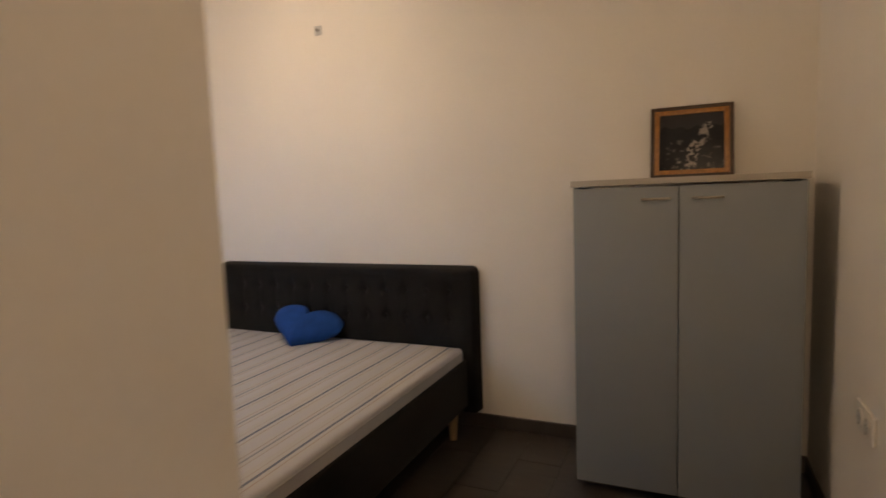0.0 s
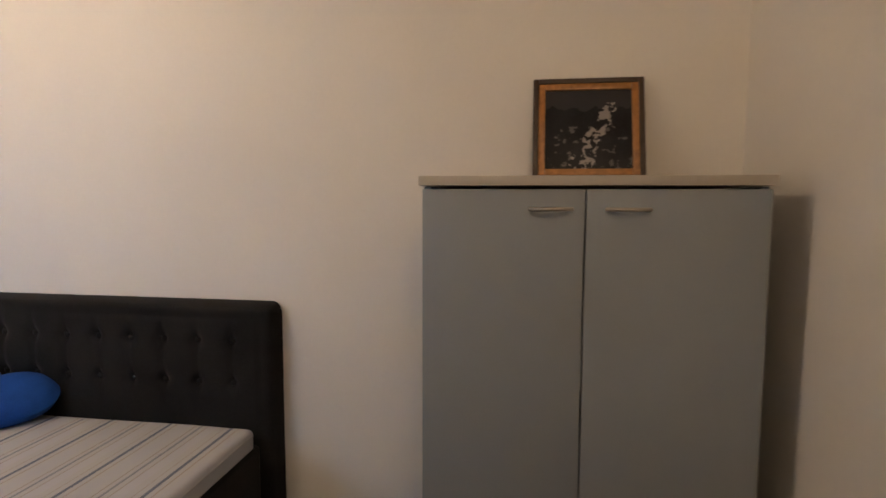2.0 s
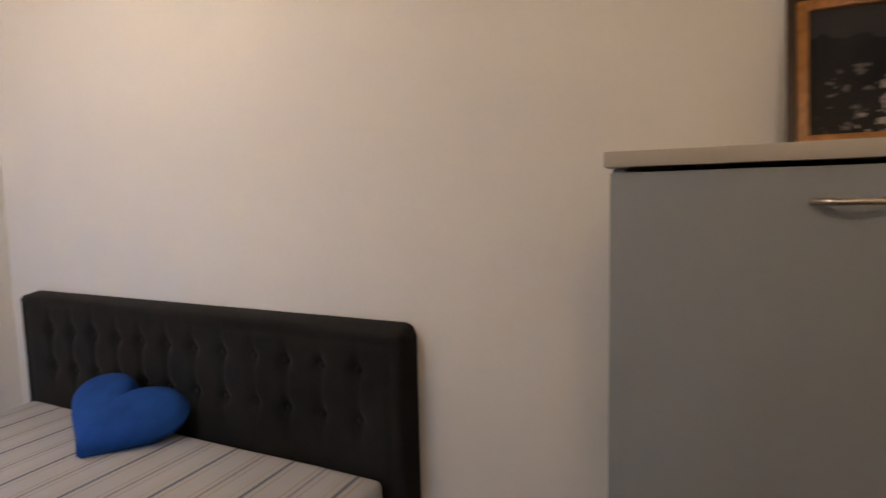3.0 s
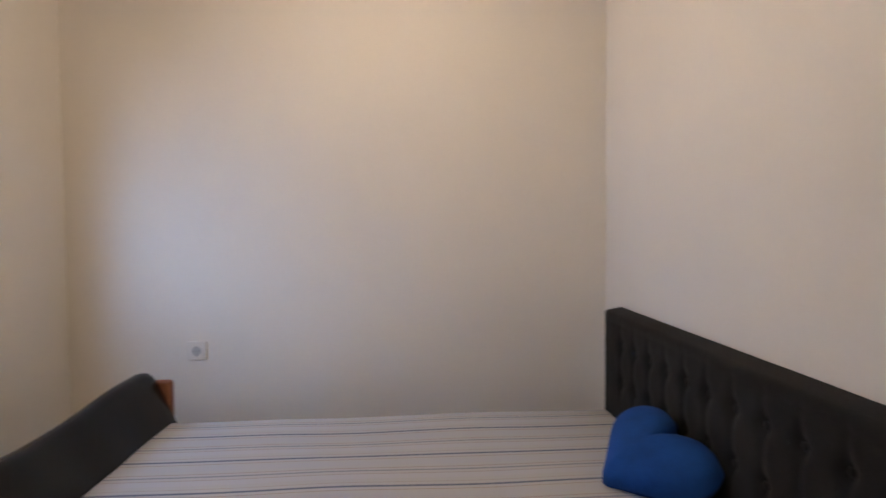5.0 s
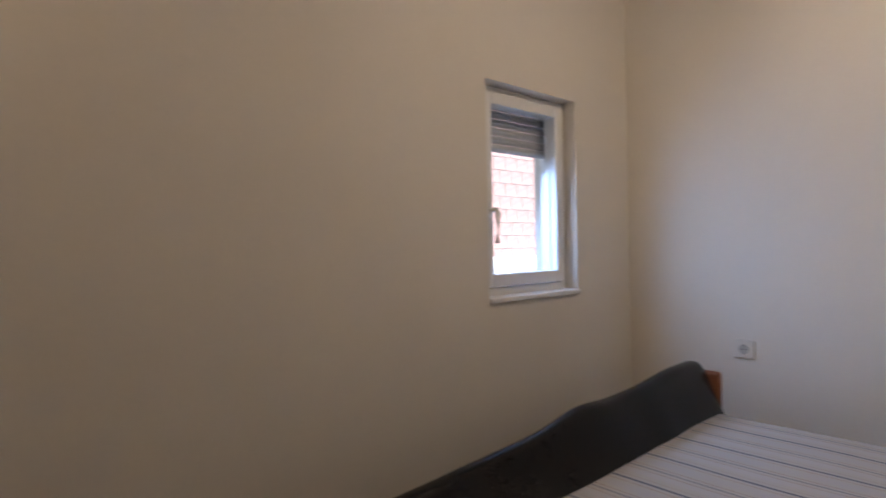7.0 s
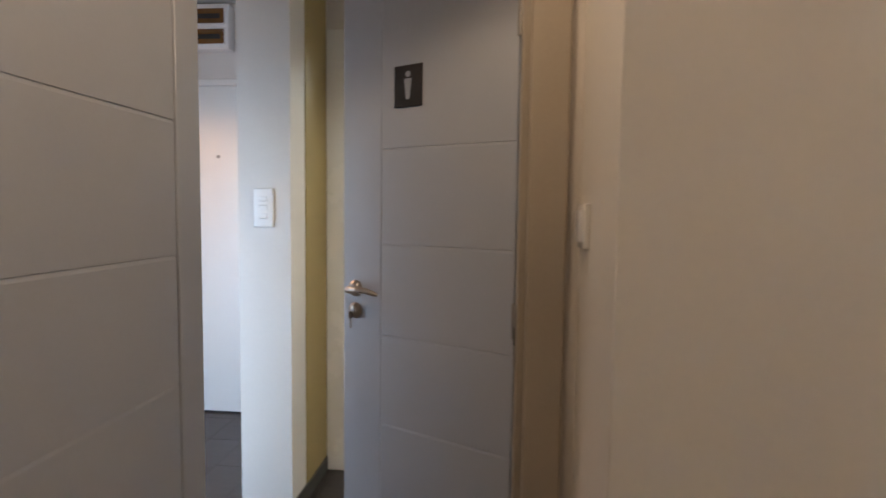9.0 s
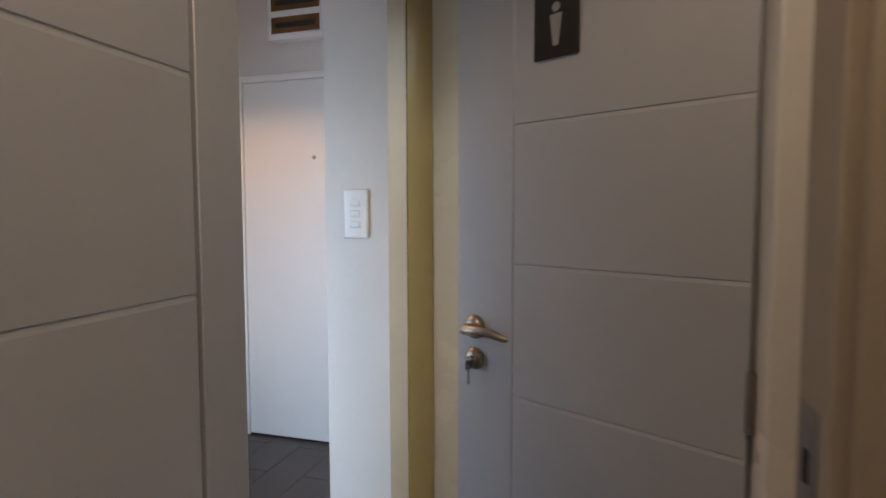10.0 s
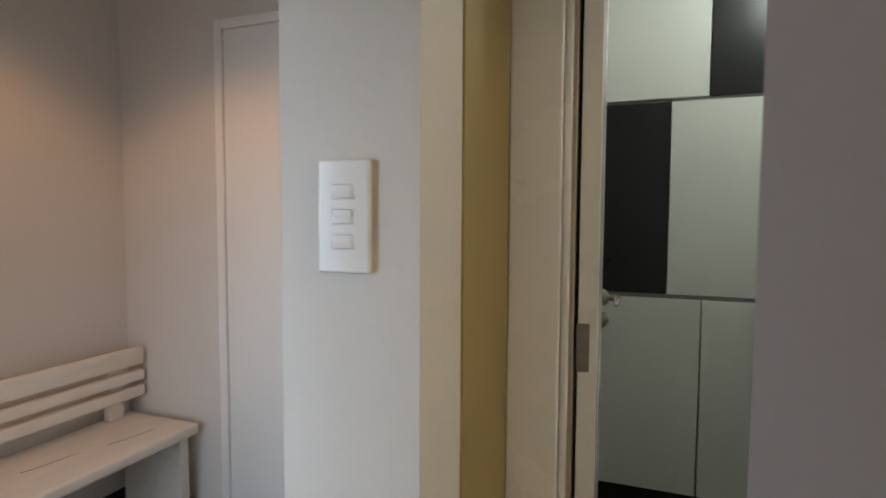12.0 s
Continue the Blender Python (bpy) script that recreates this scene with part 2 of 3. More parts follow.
def rod_into(bm, a, b, r0, r1=None, sides=16, bevel=0.0):
    """Adds a round bar from a to b."""
    a, b = Vector(a), Vector(b)
    d = b - a
    made = bmesh.ops.create_cone(bm, cap_ends=True, segments=sides, radius1=r0, radius2=r0 if r1 is None else r1, depth=d.length)["verts"]
    turn = d.to_track_quat("Z", "Y").to_matrix().to_4x4()
    bmesh.ops.transform(bm, verts=made, matrix=Matrix.Translation((a + b) / 2) @ turn)
    if bevel:
        rims = [e for e in {e for v in made for e in v.link_edges} if len(e.link_faces) == 2 and e.calc_face_angle(0) > 0.9]
        bmesh.ops.bevel(bm, geom=rims, offset=bevel, segments=2, affect="EDGES")
    return bm


def rod(a, b, r0, r1=None, sides=16, bevel=0.0):
    return rod_into(bmesh.new(), a, b, r0, r1, sides, bevel)


def tube(points, radius, sides=10):
    """A bar bent along points."""
    bm = bmesh.new()
    pts = [Vector(p) for p in points]
    rings = []
    for i, p in enumerate(pts):
        d = (pts[min(i + 1, len(pts) - 1)] - pts[max(i - 1, 0)]).normalized()
        side = d.cross(Vector((0, 0, 1)))
        side = side.normalized() if side.length > 1e-4 else Vector((1, 0, 0))
        up = side.cross(d).normalized()
        r = radius[i] if isinstance(radius, (list, tuple)) else radius
        rings.append([bm.verts.new(p + (side * math.cos(k) + up * math.sin(k)) * r) for k in [j * math.tau / sides for j in range(sides)]])
    for a, b in zip(rings, rings[1:]):
        for j in range(sides):
            bm.faces.new((a[j], a[(j + 1) % sides], b[(j + 1) % sides], b[j]))
    bm.faces.new(rings[0][::-1]), bm.faces.new(rings[-1])
    bmesh.ops.recalc_face_normals(bm, faces=bm.faces)
    return bm


def grid(nu, nv, f):
    """A sheet of nu by nv cells at f(u, v)."""
    bm = bmesh.new()
    vs = [[bm.verts.new(f(i / nu, j / nv)) for j in range(nv + 1)] for i in range(nu + 1)]
    for i in range(nu):
        for j in range(nv):
            bm.faces.new((vs[i][j], vs[i + 1][j], vs[i + 1][j + 1], vs[i][j + 1]))
    return bm


def mesh_of(name, bm, mat, smooth=False):
    me = bpy.data.meshes.new(name)
    bmesh.ops.recalc_face_normals(bm, faces=bm.faces)
    bm.to_mesh(me)
    bm.free()
    me.materials.append(mat)
    if smooth:
        me.polygons.foreach_set("use_smooth", [True] * len(me.polygons))
        me.set_sharp_from_angle(angle=radians(40))
    return me


def part(name, bm, mat, parent, label="", smooth=True):
    ob = new(name, mesh_of(name, bm, mat, smooth))
    ob.parent = parent
    return tagged(ob, label)


def thing(name, place, label, category, group="", turn=0.0):
    """An empty at a thing's base, which parents its parts."""
    ob = new(name)
    ob.empty_display_size = 0.1
    ob.matrix_basis = pose(*place, 0, 0, turn)
    return tagged(ob, label, category, group)


def structure(name, bm, mat, label, category, smooth=False):
    return tagged(new(name, mesh_of(name, bm, mat, smooth)), label, category, kind="structure")


def boxes(*pairs):
    bm = bmesh.new()
    for lo, hi in pairs:
        box_into(bm, lo, hi)
    return bm


# ---------------------------------------------------------------- the shell
H = 2.52
EAST = 3.388
SOUTH = -2.415
WX0, WX1, WZ0, WZ1 = 0.460, 1.056, 0.945, 1.821   # window opening
structure("wall_north", boxes(((-0.2, 0, 0), (3.8, 0.2, H))), PLASTER, "cream painted plaster wall behind the bed and cabinet", "wall")
structure("wall_west", boxes(((-0.2, -2.66, 0), (0, 0, H))), PLASTER, "cream painted plaster wall beside the bed", "wall")
structure("wall_south", boxes(((0, -2.66, 0), (WX0, SOUTH, H)), ((WX1, -2.66, 0), (2.25, SOUTH, H)), ((WX0, -2.66, 0), (WX1, SOUTH, WZ0)), ((WX0, -2.66, WZ1), (WX1, SOUTH, H)),
                              ((2.25, -2.865, 0), (2.645, SOUTH, H))), PLASTER, "cream plaster wall with a small window and an outer corner", "wall")
structure("wall_east", boxes(((EAST, -1.9, 0), (3.8, 0, H)), ((3.562, -2.865, 0), (3.8, -1.9, H))), PLASTER, "cream painted plaster wall with a door recess", "wall")
# the opening from x 4.3 to 5.2 is added for the daylight fill
structure("wall_hall_north", boxes(((2.645, -2.865, 0), (2.72, -2.77, H)), ((3.8, -2.965, 0), (4.3, -2.865, H)), ((5.2, -2.965, 0), (5.745, -2.865, H)), ((4.3, -2.965, 0), (5.2, -2.865, 0.25)), ((4.3, -2.965, 1.75), (5.2, -2.865, H)), ((2.72, -2.865, 2.10), (3.562, -2.77, H)), ((2.25, -3.0, 0), (2.66, -2.867, H))), PLASTER_HALL, "grey-beige wall around the bedroom doorway", "wall")
structure("wall_hall_west", boxes(((2.5, -3.09, 0), (2.66, -3.0, H)), ((2.5, -4.35, 0), (2.66, -3.77, H)), ((2.5, -3.77, 2.08), (2.66, -3.09, H))), PLASTER_HALL, "grey-beige hall wall with the washroom doorway", "wall")
structure("wall_stub", boxes(((3.637, -6.1, 0), (3.855, -3.768, H))), PLASTER_HALL, "grey-beige end of a partition wall", "wall")
structure("wall_accent", box((3.632, -4.219, 0), (3.638, -3.935, H), 0.002, 2), OCHRE, "ochre painted face of the partition wall", "wall")
structure("wall_wardrobe_room", boxes(((2.66, -4.36, 0), (2.76, -4.25, H)), ((3.60, -4.36, 0), (3.637, -4.25, H)), ((2.76, -4.36, 2.10), (3.60, -4.25, H))), PLASTER_HALL, "grey-beige wall around an open doorway", "wall")
structure("wall_entrance_south", boxes(((3.855, -5.09, 0), (4.03, -4.893, H)), ((5.012, -5.09, 0), (5.745, -4.893, H)), ((4.03, -5.09, 2.072), (5.012, -4.893, H))), PLASTER_HALL, "grey-beige wall around the entrance door", "wall")
structure("wall_entrance_east", boxes(((5.545, -4.893, 0), (5.745, -2.965, H))), PLASTER_HALL, "warm-lit grey-beige wall behind the bench", "wall")
structure("wall_wardrobe_room_far", boxes(((2.0, -6.3, 0), (3.855, -6.1, H)), ((1.85, -6.3, 0), (2.0, -4.36, H)), ((2.0, -4.36, 0), (2.5, -4.25, H))), PLASTER_HALL, "plain walls closing the wardrobe room", "wall")
structure("wall_washroom", boxes(((1.25, -4.25, 0), (1.4, -2.66, H)), ((1.4, -4.25, 0), (2.5, -4.11, H)), ((1.4, -2.872, 0), (2.25, -2.66, H))), PLASTER, "plain walls closing the washroom", "wall")
structure("wall_behind_entrance_door", boxes(((4.0, -5.21, 0), (5.2, -5.095, H))), PLASTER_HALL, "plain wall behind the entrance door", "wall")
structure("ceiling_bedroom", boxes(((-0.2, -2.865, H), (3.8, 0.2, H + 0.15))), CEILING, "white painted ceiling", "ceiling")
# second and third slabs are an added overhang, blocking sun outside the hall
structure("ceiling_hall_and_sunshade", boxes(((1.25, -6.3, H), (5.78, -2.865, H + 0.15)), ((3.8, -2.865, H), (7.3, -0.9, H + 0.15)), ((5.78, -6.3, H), (7.3, -2.865, H + 0.15))), CEILING, "white painted hall ceiling with an added unseen overhang outdoors", "ceiling")
FLOOR = structure("floor", boxes(((-0.2, -6.3, -0.15), (5.8, 0.2, -0.004))), GROUT, "dark tiled floor with thin joints", "floor")


def skirting(pairs):
    bm = bmesh.new()
    for lo, hi in pairs:
        box_into(bm, lo, hi, 0.003, 1)
    return bm


SK = 0.075
structure("baseboard_bedroom", skirting([((0.01, -0.01, 0), (EAST, 0, SK)), ((0, SOUTH + 0.01, 0), (0.01, -0.01, SK)), ((0.01, SOUTH, 0), (2.645, SOUTH + 0.01, SK)), ((EAST - 0.01, -1.9, 0), (EAST, -0.01, SK)), ((2.645, -2.75, 0), (2.655, SOUTH, SK))]),
          SKIRT, "low dark tile baseboard", "baseboard")
structure("baseboard_hall", skirting([((5.02, -4.893, 0), (5.535, -4.883, SK)), ((5.535, -4.893, 0), (5.545, -2.965, SK)), ((3.637, -3.768, 0), (3.855, -3.758, SK)), ((3.855, -4.883, 0), (3.865, -3.758, SK)), ((3.627, -4.22, 0), (3.637, -3.758, SK)), ((3.8, -2.975, 0), (5.535, -2.965, SK))]),
          SKIRT, "low dark tile baseboard", "baseboard")


# ---------------------------------------------------------------- doors
def rose_dome(p, a, radius, height):
    """A domed round rose on a leaf, out along a."""
    bm = bmesh.new()
    prof = [(1.0, 0.0), (1.0, 0.25), (0.94, 0.45), (0.80, 0.72), (0.60, 0.92), (0.35, 1.0)]
    turn = a.to_track_quat("Z", "Y").to_matrix()
    rings = [[bm.verts.new(p + turn @ Vector((math.cos(k) * r * radius, math.sin(k) * r * radius, h * height))) for k in [j / 28 * math.tau for j in range(28)]] for r, h in prof]
    for lo, hi in zip(rings, rings[1:]):
        for j in range(28):
            bm.faces.new((lo[j], lo[(j + 1) % 28], hi[(j + 1) % 28], hi[j]))
    bm.faces.new(rings[-1])
    return bm


def lever(parent, place, away, along, key=False):
    """A round rose with a curved lever; away: out of the leaf, along: the lever's way. With a key rose below."""
    p, a, s = Vector(place), Vector(away), Vector(along)
    handle = part("handle", rose_dome(p, a, 0.027, 0.020), STEEL, parent, "brushed nickel lever handle")
    up = Vector((0, 0, 1))
    pts = [p + a * 0.012, p + a * 0.034, p + a * 0.042 + s * 0.005, p + a * 0.046 + s * 0.020 + up * 0.001, p + a * 0.047 + s * 0.05 + up * 0.004,
           p + a * 0.045 + s * 0.082 + up * 0.002, p + a * 0.041 + s * 0.112 - up * 0.005, p + a * 0.039 + s * 0.119 - up * 0.007]
    part("lever", tube(pts, [0.011, 0.011, 0.0125, 0.0115, 0.010, 0.009, 0.0075, 0.004], 14), STEEL, handle)
    q = p - Vector((0, 0, 0.072))
    rose = part("key_rose", rose_dome(q, a, 0.026, 0.017), STEEL, parent, "nickel key rose")
    part("lock_cylinder", rod(q + a * 0.012, q + a * 0.021, 0.009), STEEL_DULL, rose)
    if key:
        k = box((-0.001, -0.010, -0.022), (0.001, 0.010, 0.0), 0.0008, 1)
        box_into(k, (-0.001, -0.003, -0.055), (0.001, 0.003, -0.022))
        m = (Matrix.Translation(q + a * 0.025) @ s.to_track_quat("X", "Z").to_matrix().to_4x4())
        bmesh.ops.transform(k, verts=k.verts, matrix=m)
        part("key", k, STEEL_DULL, rose, "key left hanging in the lock")


def raised_field(x0, x1, z0, z1, y0, y1, slopes):
    """A flat field raised from y0 to y1, its edges sloped in by slopes (low x, high x, low z, high z)."""
    bm = bmesh.new()
    a, b, c, d = slopes
    low = [bm.verts.new((x, y0, z)) for x, z in ((x0, z0), (x1, z0), (x1, z1), (x0, z1))]
    top = [bm.verts.new((x, y1, z)) for x, z in ((x0 + a, z0 + c), (x1 - b, z0 + c), (x1 - b, z1 - d), (x0 + a, z1 - d))]
    for i in range(4):
        bm.faces.new((low[i], low[(i + 1) % 4], top[(i + 1) % 4], top[i]))
    bm.faces.new(top)
    bm.faces.new(low[::-1])
    return bm


def grooved_leaf(parent, width, height, thick, stile, ends=0.035, grooves=(0.33, 0.62, 0.905, 1.19, 1.482), mat=None):
    """A leaf along +x from its hinge at 0 with a core and raised flat panels on both faces; the stile is at the free end."""
    mat = mat or DOOR_GREY
    part("core", box((0, -thick / 2 + 0.0022, 0.008), (width, thick / 2 - 0.0022, height), 0.002, 1), mat, parent)
    cut = width - stile
    for side in (-1, 1):
        y0, y1 = side * (thick / 2 - 0.0023), side * thick / 2
        part("stile", raised_field(cut, width, 0.008, height, y0, y1, (0.005, 0.0, 0.0, 0.0)), mat, parent, smooth=False)
        zs = [0.008, *grooves, height]
        for za, zb in zip(zs, zs[1:]):
            part("panel", raised_field(0, cut, za, zb, y0, y1, (0.0, 0.003, 0.0015, 0.008 if zb < height else 0.0)), mat, parent, smooth=False)


def hinge_plate(parent, place, mat=STEEL_DULL):
    x, y, z = place
    part("hinge", rod((x, y, z - 0.05), (x, y, z + 0.05), 0.007, bevel=0.002), mat, parent, "dull steel hinge")


# bedroom doorway: lining, casings, latch plate
def doorway(name, label, lining, casings, plate=None, inner=None):
    root = tagged(thing(name, (0, 0, 0), label, "door frame"), kind="structure")
    for lo, hi in lining:
        # linings west of x 3.504 get the shade-darkened beige
        part("lining", box(lo, hi, 0.002, 1), DOOR_GREY if lo[0] > 3.504 else JAMB_SHADED, root)
    for lo, hi in casings:
        # inner, if given, darkens the bedroom-side casings as if shaded
        part("casing", box(lo, hi, 0.006, 3), inner if inner and lo[1] > -2.8 else CASING, root)
    if plate:
        lo, hi = plate
        bm = box(lo, hi, 0.001, 1)
        p = part("latch_plate", bm, STEEL_DULL, root, "steel latch plate")
        mid = [(a + b) / 2 for a, b in zip(lo, hi)]
        part("latch_hole", box((mid[0] - 0.006, mid[1] - 0.007, mid[2] - 0.018), (mid[0] + 0.0035, mid[1] + 0.007, mid[2] + 0.018)), DARK_FILL, p)
    return root


doorway("door_frame_bedroom", "beige lined bedroom door frame with a steel latch plate",
        [((2.722, -2.865, 0), (2.768, -2.772, 2.06)), ((3.507, -2.865, 0), (3.56, -2.772, 2.06)), ((2.722, -2.865, 2.06), (3.56, -2.772, 2.098))],
        [((2.672, -2.772, 0), (2.752, -2.752, 2.13)), ((2.672, -2.885, 0), (2.752, -2.867, 2.13)), ((2.752, -2.885, 2.068), (3.525, -2.867, 2.13)), ((2.752, -2.772, 2.068), (3.49, -2.752, 2.13))],
        ((2.7675, -2.85, 0.955), (2.7705, -2.80, 1.09)), inner=JAMB_SHADED)
doorway("door_frame_washroom", "cream washroom door frame",
        [((2.5, -3.125, 0), (2.662, -3.092, 2.04)), ((2.5, -3.768, 0), (2.662, -3.735, 2.04)), ((2.5, -3.768, 2.04), (2.662, -3.092, 2.078))],
        [((2.662, -3.150, 0), (2.754, -3.04, 2.12)), ((2.662, -3.81, 0), (2.68, -3.735, 2.12)), ((2.662, -3.735, 2.045), (2.68, -3.115, 2.12))])
doorway("door_frame_wardrobe_room", "cream moulded door frame of the wardrobe room",
        [((3.50, -4.36, 0), (3.598, -4.248, 2.06)), ((2.762, -4.36, 0), (2.81, -4.248, 2.06)), ((2.762, -4.36, 2.06), (3.598, -4.248, 2.098))],
        [((3.525, -4.248, 0), (3.634, -4.222, 2.14)), ((2.72, -4.248, 0), (2.80, -4.222, 2.14)), ((2.80, -4.248, 2.065), (3.525, -4.222, 2.14)), ((3.508, -4.246, 0), (3.5245, -4.232, 2.06))])

bed_door = thing("door_bedroom", (3.530, -2.765, 0), "grey lacquered bedroom door with pressed grooves, standing open", "door", turn=90)
grooved_leaf(bed_door, 0.73, 2.04, 0.04, 0.155)
WCX, WCY, WCT = 2.756, -3.123, -27.0
wc_door = thing("door_washroom", (WCX, WCY, 0), "pale grey grooved washroom door with a small sign, standing ajar", "door", turn=WCT)
grooved_leaf(wc_door, 0.61, 2.03, 0.04, 0.156)
lever(wc_door, (0.61 - 0.051, 0.02, 1.042), (0, 1, 0), (-1, 0, 0), key=True)
for z in (0.25, 1.0, 1.8):
    hinge_plate(wc_door, (-0.004, 0.022, z))
room_door = thing("door_wardrobe_room", (3.472, -4.255, 0), "cream door standing fully open along the wall", "door", turn=-86)
part("leaf", box((0, -0.02, 0.008), (0.72, 0.02, 2.04), 0.002, 1), CASING, room_door)
lever(room_door, (0.675, -0.02, 1.04), (0, -1, 0), (-1, 0, 0))
for z in (0.25, 1.03, 1.8):
    part("hinge", box((-0.004, -0.004, z - 0.05), (-0.001, 0.022, z + 0.05), 0.0008, 1), STEEL_DULL, room_door, "steel hinge plate")

sign = thing("washroom_sign", (WCX, WCY, 0), "small dark square sign with a pale pictogram on the door", "sign", turn=WCT)
part("plate", box((0.303, 0.021, 1.600), (0.404, 0.026, 1.722), 0.0015, 1), PLAQUE, sign)
pic = bmesh.new()
rod_into(pic, (0.353, 0.026, 1.695), (0.353, 0.0268, 1.695), 0.009)
vs = [pic.verts.new((0.353 + dx, 0.0267, z)) for dx, z in ((-0.014, 1.682), (0.014, 1.682), (0.006, 1.622), (-0.006, 1.622))]
pic.faces.new(vs)
part("pictogram", pic, PLAQUE_PALE, sign, "pale tapering pictogram")

entry = thing("door_entrance", (0, 0, 0), "plain white entrance door with a peephole in a white frame", "door")
part("leaf", box((4.073, -4.928, 0.012), (4.968, -4.883, 2.03), 0.003, 2), DOOR_WHITE, entry)
for lo, hi in (((4.971, -4.953, 0), (5.010, -4.875, 2.07)), ((4.032, -4.953, 0), (4.070, -4.875, 2.07)), ((4.070, -4.953, 2.033), (4.971, -4.875, 2.07))):
    part("frame", box(lo, hi, 0.004, 2), DOOR_WHITE, entry)
part("peephole", rod((4.522, -4.883, 1.606), (4.522, -4.877, 1.606), 0.011, bevel=0.002), STEEL_DULL, entry, "small steel peephole")
# black strip puts the shade of the gap below the leaf into colour
part("threshold", box((4.070, -4.953, 0), (4.971, -4.888, 0.011)), DARK_FILL, entry)

# ---------------------------------------------------------------- window
win = tagged(thing("window_1", (0, 0, 0), "white plastic window with a half-lowered roller shutter", "window"), kind="structure")
FY0, FY1 = -2.55, -2.482
fw = 0.040
for lo, hi in (((WX0, FY0, WZ0), (WX0 + fw, FY1, WZ1)), ((WX1 - fw, FY0, WZ0), (WX1, FY1, WZ1)), ((WX0 + fw, FY0, WZ0), (WX1 - fw, FY1, WZ0 + fw)), ((WX0 + fw, FY0, WZ1 - fw), (WX1 - fw, FY1, WZ1))):
    part("window_frame", box(lo, hi, 0.004, 2), WHITE_PVC, win)
sx0, sx1, sz0, sz1 = WX0 + 0.032, WX1 - 0.032, WZ0 + 0.045, WZ1 - 0.025
sw = 0.052
for lo, hi in (((sx0, -2.53, sz0), (sx0 + sw, -2.464, sz1)), ((sx1 - sw, -2.53, sz0), (sx1, -2.464, sz1)), ((sx0 + sw, -2.53, sz0), (sx1 - sw, -2.464, sz0 + sw)), ((sx0 + sw, -2.53, sz1 - sw), (sx1 - sw, -2.464, sz1))):
    part("sash", box(lo, hi, 0.006, 3), WHITE_PVC, win)
pane = part("pane", box((sx0 + sw, -2.505, sz0 + sw), (sx1 - sw, -2.499, sz1 - sw)), GLASS, win, smooth=False)
pane.visible_shadow = False
handle = part("window_handle", box((sx1 - 0.04, -2.464, 1.27), (sx1 - 0.012, -2.454, 1.34), 0.004, 3), WHITE_PVC, win, "white window handle")
part("lever", tube([(sx1 - 0.026, -2.455, 1.305), (sx1 - 0.026, -2.42, 1.305), (sx1 - 0.026, -2.413, 1.285), (sx1 - 0.026, -2.42, 1.17)], [0.009, 0.010, 0.012, 0.009]), WHITE_PVC, handle)
part("window_sill", box((WX0, -2.48, WZ0 - 0.012), (WX1, -2.398, WZ0 + 0.008), 0.004, 2), WHITE_PVC, win, "narrow white sill")
for i in range(6):
    z = 1.572 + i * 0.037
    bm = bmesh.new()
    prof = [(-2.575, 0.0), (-2.565, 0.009), (-2.563, 0.018), (-2.565, 0.027), (-2.575, 0.036), (-2.578, 0.018)]
    a = [bm.verts.new((WX0 + 0.03, y, z + dz)) for y, dz in prof]
    b = [bm.verts.new((WX1 - 0.03, y, z + dz)) for y, dz in prof]
    for k in range(6):
        bm.faces.new((a[k], a[(k + 1) % 6], b[(k + 1) % 6], b[k]))
    bm.faces.new(a[::-1]), bm.faces.new(b)
    part("shutter_slat", bm, SHUTTER, win)
for x in (WX0 + 0.002, WX1 - 0.028):
    part("shutter_rail", box((x, -2.60, WZ0), (x + 0.026, -2.552, WZ1), 0.002, 1), WHITE_PVC, win)


# made-up window, never in view; gives the cool hall fill an opening
win2 = tagged(thing("added_hall_window", (0, 0, 0), "added low white framed window, unseen, for daylight in the hall", "window"), kind="structure")
for lo, hi in (((4.30, -2.90, 0.25), (4.34, -2.87, 1.75)), ((5.16, -2.90, 0.25), (5.20, -2.87, 1.75)), ((4.34, -2.90, 0.25), (5.16, -2.87, 0.29)), ((4.34, -2.90, 1.71), (5.16, -2.87, 1.75))):
    part("window_frame", box(lo, hi, 0.005, 2), WHITE_PVC, win2)
pane2 = part("pane", box((4.34, -2.888, 0.29), (5.16, -2.882, 1.71)), GLASS, win2, smooth=False)
pane2.visible_shadow = False


# ---------------------------------------------------------------- bed
bed = thing("bed", (0, 0, 0), "double bed with charcoal velvet tufted headboard and rails", "bed")
HX0, HX1, HZ = 0.175, 1.924, 0.868
BUTTONS = [(HX1 - 0.156 - i * 0.127, 0.735 - j * 0.145) for j in range(2) for i in range(12)]


def head_point(u, v):
    x = HX0 + u * (HX1 - HX0)
    dx = min(x - HX0, HX1 - x)
    r = 0.035
    top = HZ - (r - math.sqrt(max(0.0, r * r - (r - dx) ** 2)) if dx < r else 0.0)
    z = 0.10 + v * (top - 0.10)
    d = min(dx, top - z)
    y = -0.075 + 0.069 * math.exp(-d / 0.0050) if d < 0.06 else -0.075
    if 0.035 < d < 0.075 and z > 0.4:
        y += 0.004 * math.exp(-((d - 0.052) / 0.008) ** 2)
    if z > 0.40:
        for bx, bz in BUTTONS:
            q = (x - bx) ** 2 + (z - bz) ** 2
            if q < 0.02:
                y += 0.016 * math.exp(-q / 0.0006) + 0.008 * math.exp(-(x - bx) ** 2 / 0.00012 - (z - bz) ** 2 / 0.004)
    y += 0.0015 * noise.noise(Vector((x * 9, z * 9, 0)))
    return (x, min(y, -0.004), z)


front = grid(190, 80, head_point)
part("headboard", front, VELVET, bed, "tufted velvet headboard")
